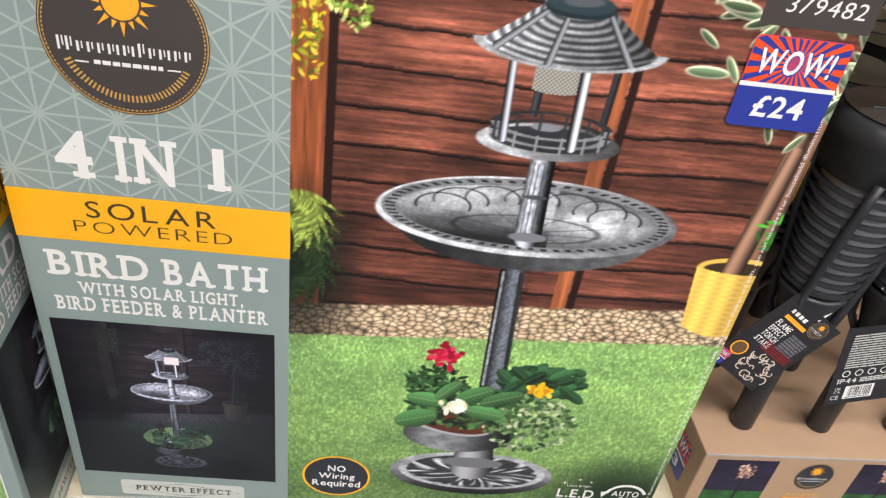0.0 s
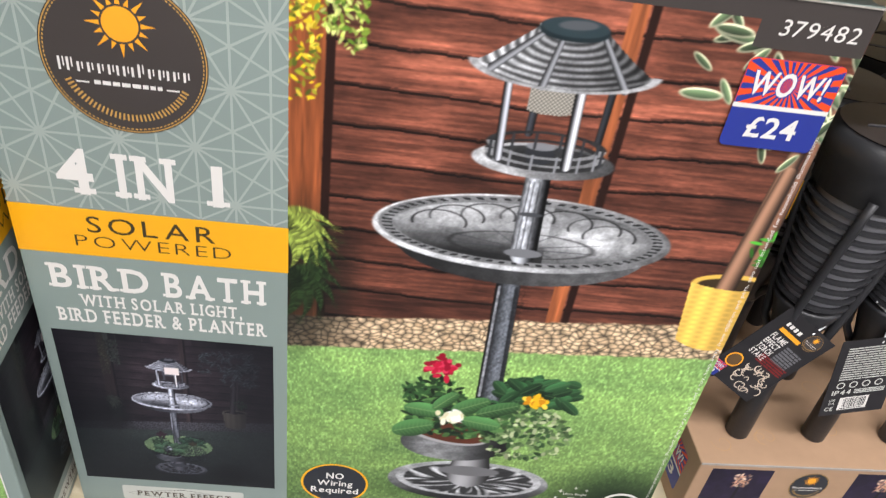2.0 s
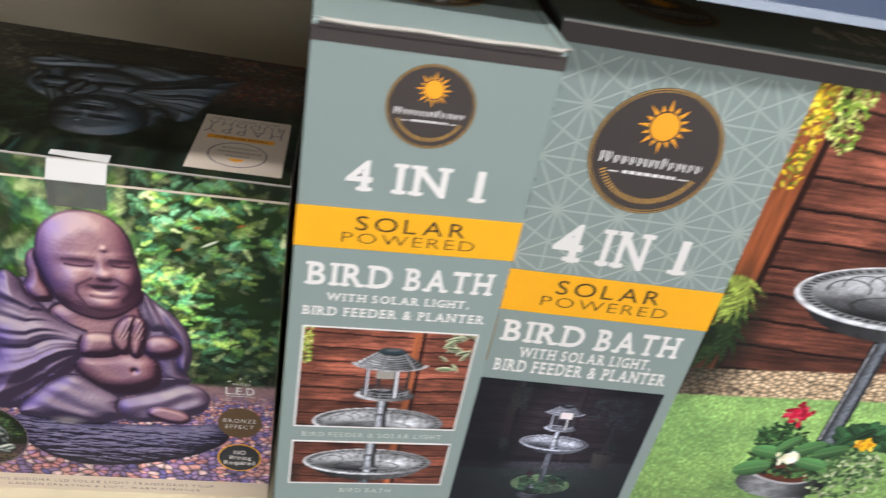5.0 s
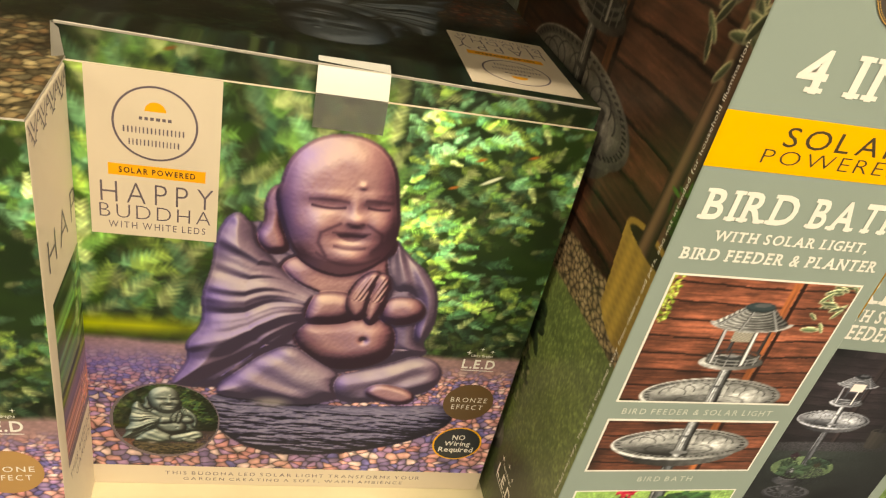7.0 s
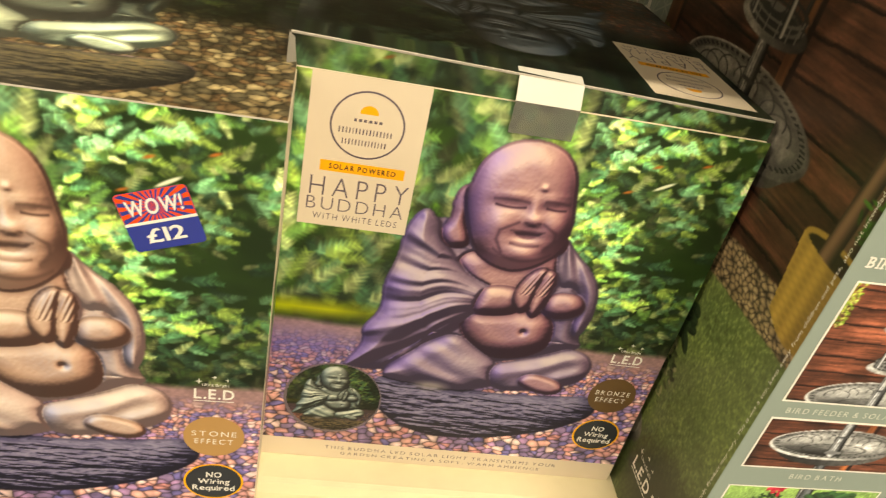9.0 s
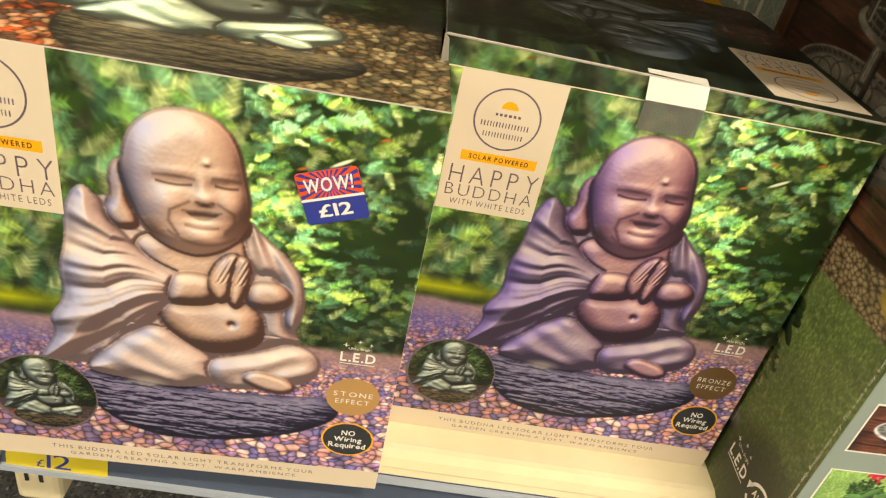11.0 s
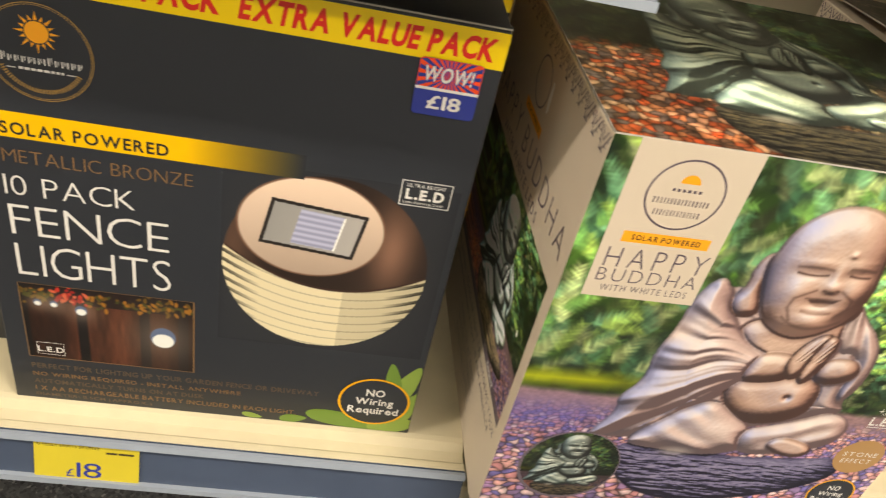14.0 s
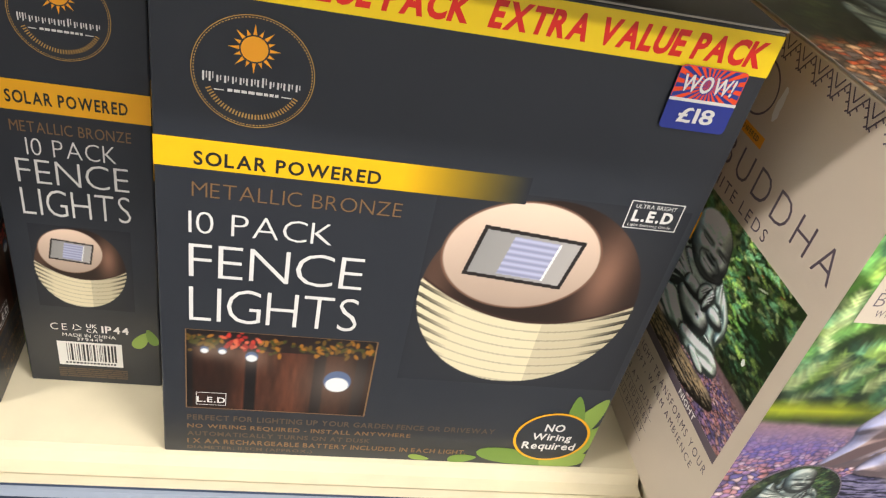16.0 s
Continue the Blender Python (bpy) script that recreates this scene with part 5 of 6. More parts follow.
def statue_card(a, x, y, level=4):
    """The cream title card of the statue cartons, its lower left corner at x, y."""
    a.rect("title_card", x, y, x + 75, y + 112, CREAMCARD, "cream title card", level=level)
    a.ring("card_ring", x + 38, y + 79, 24, 24, 1.3, MAUVE, level=level + 0.5)
    a.polys("half_sun", [[(x + 38 + 6 * math.cos(radians(k * 15)), y + 87 + 6 * math.sin(radians(k * 15))) for k in range(13)]], SUNINK, level=level + 0.5)
    a.bars("name_line", x + 29, y + 80, x + 47, y + 84.5, MAUVE, 1, 5, level=level + 0.5, word=(0.2, 0.5), gap=0.55)
    a.bars("name_line", x + 20, y + 72, x + 56, y + 77, MAUVE, 1, 6, level=level + 0.5, word=(0.12, 0.2), gap=0.2)
    a.bars("name_line", x + 23, y + 64, x + 53, y + 69, MAUVE, 1, 7, level=level + 0.5, word=(0.12, 0.2), gap=0.2)
    a.rect("orange_bar", x + 11, y + 43, x + 67, y + 51, SUNINK, level=level + 0.5)
    a.text("SOLAR POWERED", x + 17, y + 45, x + 61, y + 49, AMBERTEXT, 1, level=level + 1, space=0.2)
    a.text("HAPPY", x + 6, y + 24, x + 72, y + 38.5, MAUVE, -1, level=level + 0.5, space=0.3)
    a.text("BUDDHA", x + 5, y + 12.5, x + 71, y + 22.5, MAUVE, -1, level=level + 0.5, space=0.25)
    a.text("WITH WHITE LEDS", x + 10, y + 5, x + 68, y + 10, MAUVE, 0, level=level + 0.5, space=0.25)


def zigzag(a, x0, x1, y, s, level):
    segs, k = [], 0
    x = x0
    while x + s <= x1:
        m = x + s / 2
        segs += [((x, y), (m, y - s * 0.75)), ((m, y - s * 0.75), (x + s, y)), ((x + s * 0.25, y), (m, y - s * 0.4)), ((m, y - s * 0.4), (x + s * 0.75, y))]
        for q in (0.3, 0.6, 0.9):
            segs.append(((x + s / 2 * q, y - s * 0.75 * q), (x + s / 2 * q - s * 0.12, y - s * 0.75 * q - s * 0.08)))
            segs.append(((x + s - s / 2 * q, y - s * 0.75 * q), (x + s - s / 2 * q + s * 0.12, y - s * 0.75 * q - s * 0.08)))
        x += s
    a.lines("zigzag_border", segs, 1.1, MAUVE, "mauve zigzag border", level=level)


def figure_inset(a, cx, cy, r, level):
    s = NIGHT_SHOT.cut(40, 40, 300, 340, 2 * r, 2 * r, 0.9)
    ny, nx = s.a.shape[:2]
    gx, gy = np.meshgrid(np.linspace(-1, 1, nx), np.linspace(-1, 1, ny))
    a.disc("inset_rim", cx, cy, r + 0.8, r + 0.8, MAUVE, level=level)
    a.picture("night_inset", s, cx - r, cy - r, "round inset photo of the figure at night", level=level + 0.5, mask=np.hypot(gx, gy) < 0.97)


def lid_shot(turned):
    """The dark photograph on the lid: the lit figure among wet pebbles."""
    tall = 293 if turned else 298
    fx0, fy0, fx1, fy1 = (0, 18, 322, 386) if turned else (13, 50, 335, 330)
    s = NIGHT_SHOT.cut(fx0, fy0, fx1, fy1, 320, tall, 1.2)
    gx, gy = np.meshgrid(np.arange(s.a.shape[1]) * 1.2, np.arange(s.a.shape[0]) * 1.2)
    fx = np.clip((fx0 + gx * (fx1 - fx0) / 320) / CONIFERS.step, 0, FIGURE["inside"].shape[1] - 1).astype(int)
    fy = np.clip((fy0 + gy * (fy1 - fy0) / tall) / CONIFERS.step, 0, FIGURE["inside"].shape[0] - 1).astype(int)
    m = np.clip(FIGURE["inside"][fy, fx], 0, 1)[..., None]
    f1, f2, v = pebbles((gx + 6 * fnoise(gx / 9, gy / 9, 3, 2)) / 7, (gy + 6 * fnoise(gx / 9, gy / 9, 5, 2)) / 6, 15)
    pal = np.array(((150, 84, 50), (92, 76, 58), (166, 120, 78), (176, 88, 48), (104, 96, 84), (188, 158, 118)), float)
    wet = pal[(v * 5.99).astype(int)] * ((0.5 + 0.5 * np.clip((f2 - f1) / 0.18, 0, 1)) * (1.1 - 0.55 * f1))[..., None] * (0.5 + 0.7 * fnoise(gx / 40, gy / 30, 4))[..., None]
    dull = np.clip((gx - 70) / 90, 0, 0.8)[..., None]
    wet = wet * (1 - dull) + wet.mean(-1, keepdims=True) * np.array([1.08, 0.98, 0.72]) * dull
    wet[..., 0] *= 1 + 0.18 * np.exp(-((gx - 60) / 45) ** 2)
    low = np.clip((150 - gy) / 30, 0, 1)[..., None]
    out = s.a * m + (1 - m) * (wet * low + s.a * 0.8 * (1 - low))
    knees = (0.75 + 1.1 * np.exp(-np.hypot((gx - 110) / 42, (gy - 78) / 30) ** 2) + 0.9 * np.exp(-np.hypot((gx - 222) / 40, (gy - 72) / 26) ** 2))[..., None]
    if turned:
        out = out * 0.75 * np.array([0.9, 0.95, 1.1])
    else:
        out = np.where(m > 0.5, out * knees * np.array([0.98, 1.0, 0.90]) + 22, out * 1.1)
    return Shot(out, 1.2)


def statue_carton(m, shot_, effect, badge, label, lid_turned):
    w, d, h = 0.322, 0.300, 0.353
    ob = thing("statue_carton", m, label, "carton", "statue light cartons")
    t = 0.0012
    part("body", box(0, 0, 0, w, d, h - 0.002, t), CREAMCARD, ob)
    front, left, right, back, top = faces(ob, w, d, h)
    front.picture("statue_photo", shot_.cut(0, 22, 322, 352, 322, 330, 0.65), 0, 22, "printed photo of a laughing seated garden statue", level=1)
    statue_card(front, 16, 241)
    front.rect("bottom_strip", 0, 0.5, 322, 22, CREAMCARD, level=2)
    front.text("THIS BUDDHA LED SOLAR LIGHT TRANSFORMS YOUR", 60, 12, 268, 16, MAUVE, 0, level=3, space=0.3)
    front.text("GARDEN CREATING A SOFT, WARM AMBIENCE", 74, 5, 254, 9, MAUVE, 0, level=3, space=0.3)
    figure_inset(front, 60, 73, 39, 3)
    led_mark(front, 277, 144, 303)
    front.disc("effect_mark", 291, 107, 20.5, 20, badge, "round brown effect mark", level=3)
    front.text(effect, 276, 107.5, 306, 112.5, PAPERWHITE, 0, level=4, space=0.25)
    front.text("EFFECT", 278, 99.5, 304, 104.5, PAPERWHITE, 0, level=4, space=0.25)
    no_wiring(front, 292, 59, 21)
    # the flank: cream with zigzag, title and night photo
    for s in (left, right):
        zigzag(s, 2, 298, 349, 18.5, 2)
        s.disc("ring_mark", 150, 306, 22, 21, CREAMCARD, level=1)
        s.ring("card_ring", 150, 312, 21, 19, 1.5, MAUVE, level=1.6)
        s.rect("orange_bar", 121, 280, 179, 288, SUNINK, level=2)
        s.text("SOLAR POWERED", 127, 282, 173, 286, AMBERTEXT, 1, level=2.6, space=0.2)
        s.text("HAPPY BUDDHA", 14, 253, 287, 274, MAUVE, -1, level=2, space=0.28)
        s.text("WITH WHITE LEDS", 76, 237, 224, 246, MAUVE, 0, level=2, space=0.28)
        ns = NIGHT_SHOT.cut(-60, 50, 318, 345, 272, 131, 1.0)
        s.picture("night_photo", Shot(ns.a * 2.0, 1.0), 14, 101, "printed night photo of the statue", level=1.4)
        s.rect("mauve_band", 14, 93, 286, 101, MAUVE, level=2)
        s.text("NIGHT", 222, 94.5, 250, 99.5, PAPERWHITE, 1, level=2.6)
        s.text("THIS BUDDHA LED SOLAR LIGHT TRANSFORMS YOUR", 16, 78, 284, 85, MAUVE, 0, level=2, space=0.28)
        s.text("GARDEN CREATING A SOFT, WARM AMBIENCE", 30, 66, 270, 73, MAUVE, 0, level=2, space=0.28)
        for k, tx in enumerate(("TURNS ON AT DUSK", "ULTRA BRIGHT LED BULBS", "RECHARGEABLE BATTERY")):
            s.text(tx, 100, 50 - 12 * k, 205, 56 - 12 * k, MAUVE, 0, level=2, space=0.28)
            s.lines("rule", [((90, 46 - 12 * k), (210, 46 - 12 * k))], 0.5, MAUVE, level=2)
    # lid with its photo, hinged at the back; the open one stands proud at the front
    lid = new("lid")
    lid.empty_display_size = 0.05
    lid.parent = ob
    lid.matrix_local = pose(w, d, h, 0, 0, 180) @ pose(0, 0, 0, 2.5, -1.1, 0) if lid_turned else pose(0, 0, h)
    part("lid_board", box(0.0005, 0.0, -0.0018, w - 0.0005, d - (0.0055 if lid_turned else 0.0005), -0.0002, 0.0005), KRAFTEDGE, lid)
    a = Art(lid, pose(0.001, 0.001, -0.0002, -90))
    a.picture("lid_photo", lid_shot(lid_turned), 0, 0, "dark glossy lid photo of the lit statue", level=1)
    if lid_turned:
        statue_card(a, 8, 170, 3)
        flap = Art(lid, pose(w, d - 0.006, -0.045, 0, 0, 180))
        fs_ = CONIFERS.cut(0, 300, 322, 345, 320, 44, 1.2)
        flap.picture("tuck_flap", Shot(fs_.a * 0.6, 1.2), 1, 0, "dark green folded tuck flap", level=1)
        part("flap_board", box(0.001, d - 0.0069, -0.046, w - 0.001, d - 0.0062, -0.0006), KRAFTEDGE, lid)
        part("worn_fold", tube([(0.001 + 0.32 * k / 12, d - 0.0058, -0.0004) for k in range(13)], 0.0006, 5), INSIDE, lid, "worn pale fold line")
    return ob


bronze = statue_carton(pose(-0.722, 0.487, SHELF_R), BRONZE_SHOT, "BRONZE", BADGEBRONZE, "statue light carton, bronze effect, lid ajar and taped", True)
stone = statue_carton(pose(-1.034, 0.397, SHELF_R, 0, 0, 2.2), STONE_SHOT, "STONE", BADGETAN, "statue light carton, stone effect, overhanging the shelf edge", False)
bm_art = Art(stone, pose(0, 0.300, 0, 0, 0, -90))
rnd_ = random.Random(8)
bm_art.polys("torn_patch", [[(177 + 4.5 * math.cos(k / 9 * math.pi) * rnd_.uniform(0.6, 1.1), 312 + 13 * math.sin(k / 9 * math.pi) * rnd_.uniform(0.75, 1.05)) for k in range(18)]], WHITE, "torn white patch on the card", level=3)
bm_art.polys("torn_patch", [[(262 + 2.4 * math.cos(k / 4 * math.pi) * rnd_.uniform(0.5, 1.1), 168 + 3 * math.sin(k / 4 * math.pi) * rnd_.uniform(0.5, 1.1)) for k in range(8)]], WHITE, level=3)
price_sticker(stone, pose(0.245, -0.0012, 0.260) @ pose(0, 0, 0, 0, -19, 0), 40.5, 38.5, "\u00a312")

# tape over the lifted flap of the bronze carton, its torn corner and a loose white tab
TAPE = mat("clear_tape", (0.16, 0.16, 0.14), 0.10, spec=0.9, coat=0.6)
TAPE.node_tree.nodes["Principled BSDF"].inputs["Alpha"].default_value = 0.55
# upper half of the same tape: its glare is put in as a pale colour
TAPEGLARE = mat("tape_glare", (0.62, 0.61, 0.57), 0.12, spec=0.8, coat=0.8)
bm = extrude_profile([(0.016, 0.3700), (0.0050, 0.3680), (-0.0022, 0.3540), (-0.0017, 0.3540), (0.0055, 0.3676), (0.016, 0.3694)], 0.143, 0.186)
part("tape_top", bm, TAPEGLARE, bronze, "clear tape over the flap, coloured pale for its glare")
bm = extrude_profile([(-0.0022, 0.3538), (-0.0026, 0.3320), (-0.0021, 0.3320), (-0.0017, 0.3538)], 0.143, 0.186)
part("tape_tail", bm, TAPE, bronze, "dark glossy clear tape end")
bm = bmesh.new()
for tri in (((0.0, 0.0, 0.345), (0.0, 0.004, 0.372), (0.014, 0.012, 0.356)), ((0.0, 0.0, 0.345), (0.0, 0.060, 0.356), (0.0, 0.004, 0.372))):
    v = [bm.verts.new(p) for p in tri]
    bm.faces.new(v)
bmesh.ops.solidify(bm, geom=bm.faces, thickness=0.0006)
part("torn_corner", bm, INSIDE, bronze, "torn raw board corner")
bm = tube([(0.0, 0.0, 0.0), (0.010, 0.004, 0.004), (0.018, 0.010, 0.010), (0.024, 0.010, 0.012)], 0.003, 6)
add_box(bm, 0.020, 0.004, 0.006, 0.034, 0.014, 0.016, 0.002)
part("white_tab", bm, WHITE, bronze, "small white plastic tab").location = (-0.024, 0.135, 0.372)


# ---- fence light cartons ----
def paint_lamp():
    """The dome fence light: bronze shell, pale disc with a solar cell, ribbed cream glass."""
    p = Paint(166, 96, 334, 266, 0.6, (40, 43, 49))
    X, Y = p.X, p.Y
    e = lambda cx, cy, rx, ry: np.hypot((X - cx) / rx, (Y - cy) / ry)
    glow = np.clip(1.5 - e(250, 180, 95, 95), 0, 1) * 0.12
    p.area(glow, (110, 96, 76))
    d = e(245, 182, 77.5, 82)
    u, v = (X - 245) / 77.5, (Y - 182) / 82
    sh = 0.35 + 0.75 * np.exp(-(((u - 0.62) / 0.22) ** 2 + ((v - 0.30) / 0.5) ** 2)) + 0.35 * np.exp(-(((u + 0.9) / 0.2) ** 2 + (v - 0.1) ** 2))
    p.area(p.cover((d - 1) * 77), np.stack([126 + 0 * X, 92 + 0 * X, 74 + 0 * X], -1) * sh[..., None])
    seam = 176 + 12 * (np.abs(u) ** 2) - 16 * (1 - u ** 2) - 5 * u
    low = p.cover(Y - seam, 1.2) * np.clip(p.cover((d - 1) * 77), 0, 1)
    rib = (Y - seam) / 8.6 + 0.8 * u ** 2
    f = rib - np.floor(rib)
    edge = np.clip((np.abs(u) - 0.62) * 3, 0, 1)
    tone = 0.98 - 0.16 * (f < 0.16) - 0.55 * edge * (f < 0.42) - 0.10 * (u > 0.2)
    p.area(low, np.stack([232 + 0 * X, 218 + 0 * X, 180 + 0 * X], -1) * tone[..., None])
    p.area(p.cover(np.abs(Y - seam - 1.0) - 1.0) * (d < 0.99), (62, 42, 34))
    dd = e(231, 217, 54, 44)
    p.area(p.cover((dd - 1) * 44), np.stack([232 + 0 * X, 204 + 0 * X, 180 + 0 * X], -1) * (0.9 + 0.14 * (Y - 217)[..., None] / 44))
    p.area(p.cover(np.abs(dd - 1) * 44 - 0.8) * 0.7, (120, 88, 70))
    # solar cell: a skewed plate
    s, t = (X - 193 - (Y - 199) * 0.19) / 72, (Y - 199 + (X - 193) * 0.09) / 42
    ins = (s > 0) & (s < 1) & (t > 0) & (t < 1)
    p.area(ins * 1.0, (40, 34, 32))
    s2, t2 = (s - 0.04) / 0.92, (t - 0.07) / 0.86
    cell = (s2 > 0) & (s2 < 1) & (t2 > 0) & (t2 < 1)
    p.area(cell * 1.0, np.stack([150 + 30 * s, 148 + 26 * s, 144 + 24 * s], -1))
    grid = (s2 > 0.30) & (s2 < 0.80) & (t2 > 0.06) & (t2 < 0.94)
    p.area(grid * 1.0, np.stack([168 + 20 * np.sin(t2 * 44), 170 + 20 * np.sin(t2 * 44), 196 + 18 * np.sin(t2 * 44)], -1))
    p.area(((s2 > 0.785) & (s2 < 0.81) & (t2 > 0.06) & (t2 < 0.94)) * 1.0, (240, 238, 232))
    return p


def paint_dusk_fence():
    p = Paint(0, 0, 130, 78, 0.8, (30, 24, 24))
    X, Y = p.X, p.Y
    b = np.sin(X / 5.2) * 0.5 + 0.5
    p.C[:] = np.stack([70 + 30 * b, 40 + 14 * b, 28 + 8 * b], -1) * np.clip(0.35 + 0.6 * np.exp(-((X - 60) / 40) ** 2), 0, 1)[..., None] * (0.7 + 0.5 * fnoise(X / 3, Y / 14, 5))[..., None]
    p.area((Y > 62) * 0.8, (22, 18, 20))
    for x in (0, 44, 92, 122):
        p.bar(x, -4, x, 84, 4, 4, (22, 18, 18))
    r = np.random.default_rng(9)
    for k in range(130):
        x = r.uniform(0, 130)
        c = ((190, 44, 30), (150, 30, 26), (210, 90, 60)) if 24 < x < 50 else ((150, 96, 26), (96, 70, 22), (60, 60, 24))
        p.ellipse(x, 68 + r.normal(0, 4), r.uniform(1.4, 3.4), 1.4, c[r.integers(3)], r.uniform(0, 180))
    for x, y, s in ((12, 60, 3), (24, 60, 3), (44, 56, 4.5), (106, 36, 10)):
        p.area(np.exp(-np.hypot((X - x) / (3 * s), (Y - y) / (3 * s)) ** 2) * 0.4, (190, 170, 150))
        p.ellipse(x, y, s, s * 1.1, (96, 110, 140))
        p.ellipse(x, y - s * 0.35, s * 0.85, s * 0.75, (236, 236, 230))
    return p


LAMPSHOT, DUSKSHOT = paint_lamp(), paint_dusk_fence()


def fade_band(a, x1, y0, y1, level):
    """A yellow band that fades out to the right."""
    p = Paint(0, 0, x1, y1 - y0, 1.5)
    k = np.clip((x1 - p.X) / (x1 * 0.36), 0, 1)[..., None]
    p.C[:] = np.array([240, 186, 10]) * k + np.array([40, 43, 49]) * (1 - k)
    a.picture("yellow_band", p.shot(), 0, y0, "yellow printed band fading out", level=level)


def leaves_print(a, cx, cy, specs, level):
    for k, (dx, dy, l, b, rot) in enumerate(specs):
        c, s = math.cos(radians(rot)), math.sin(radians(rot))
        pts = []
        for q in range(20):
            t = 2 * math.pi * q / 20
            x, y = l * math.cos(t), b * math.sin(t) * (1 - 0.35 * math.cos(t))
            pts.append((min(339, cx + dx + x * c - y * s), max(1, cy + dy + x * s + y * c)))
        a.polys("leaf_print", [pts], LEAFINK if k % 2 else LEAFINK2, level=level + 0.2 * k)


LEAFINK, LEAFINK2 = ink("leaf_green_ink", (108, 140, 52), vary=0.15), ink("bright_leaf_ink", (138, 164, 70), vary=0.15)


def fence_front(a):
    a.rect("yellow_top", 0, 362, 340, 387, YELLOW, "yellow extra value band", level=2)
    a.text("EXTRA VALUE PACK", 172, 366.5, 333, 382.5, REDINK, 2, slant=0.18, level=3, space=0.05)
    a.text("VALUE PACK", 58, 366.5, 162, 382.5, REDINK, 2, slant=0.18, level=3, space=0.05)
    a.text("EXTRA", 2, 366.5, 50, 382.5, REDINK, 2, slant=0.18, level=3, space=0.05)
    maker_badge(a, 53, 322, 33, NIGHTCARD)
    fade_band(a, 222, 258.5, 277.5, 2)
    a.text("SOLAR POWERED", 22, 261, 130, 270.5, BLACKINK, 1, level=3)
    a.text("METALLIC BRONZE", 21, 239, 146, 249.5, BRONZEINK, -1, level=3)
    a.text("10 PACK", 19, 212, 106, 228.5, PAPERWHITE, -1, level=3, space=0.1)
    a.text("FENCE", 19, 177, 129, 204, PAPERWHITE, -1, level=3, space=0.1)
    a.text("LIGHTS", 19, 139, 130, 169, PAPERWHITE, -1, level=3, space=0.1)
    a.rect("photo_border", 16.2, 51.2, 147.8, 130.8, BRONZEINK, level=1.6)
    a.picture("dusk_photo", DUSKSHOT.shot(), 17, 52, "small dusk photo of lit fence lights", level=2.2)
    a.text("L.E.D", 24, 58, 44, 64, PAPERWHITE, 1, level=3)
    a.ring("led_frame", 34, 62, 15, 9.5, 0.6, PAPERWHITE, level=3, n=4, a0=45, a1=405)
    a.picture("lamp_photo", LAMPSHOT.shot(), 166, 96, "printed photo of a bronze dome fence light", level=1)
    a.text("L.E.D", 294, 255, 322, 264, PAPERWHITE, 2, level=3)
    a.text("ULTRA BRIGHT", 294, 265.5, 322, 268.5, PAPERWHITE, 0, level=3)
    a.text("Light Emitting Diode", 293, 251, 323, 253.6, PAPERWHITE, 0, level=3)
    for x0, y0, x1, y1 in ((290, 249.5, 327, 250.3), (290, 270.2, 327, 271), (290, 249.5, 290.8, 271), (326.2, 249.5, 327, 271)):
        a.bars("led_frame", x0, y0, x1, y1, PAPERWHITE, 1 if y1 - y0 < 2 else 8, 2, level=3, gap=0.1)
    leaves_print(a, 318, 22, ((10, 40, 26, 9, 70), (-2, 44, 22, 7, 100), (14, 12, 28, 12, 50), (-34, -12, 40, 9, -8), (8, -12, 26, 9, 12), (-84, -16, 12, 5, 10), (-120, -17, 9, 3, -10)), 2.4)
    no_wiring(a, 303, 38, 32)
    for tx, x1, y, h, m_ in (("PERFECT FOR LIGHTING UP YOUR GARDEN FENCE OR DRIVEWAY", 254, 38, 6, DIM), ("NO WIRING REQUIRED - INSTALL ANYWHERE", 187, 28, 5.6, BRONZEINK), ("AUTOMATICALLY TURNS ON AT DUSK", 156, 20, 5, DIM), ("1 X AA RECHARGEABLE BATTERY INCLUDED IN EACH LIGHT.", 236, 11, 5.4, BRONZEINK), ("DIAMETER: 11.5CM (APPROX.)", 112, 3.5, 4.6, DIM)):
        a.text(tx, 17, y, x1, y + h, m_, 1, level=3)


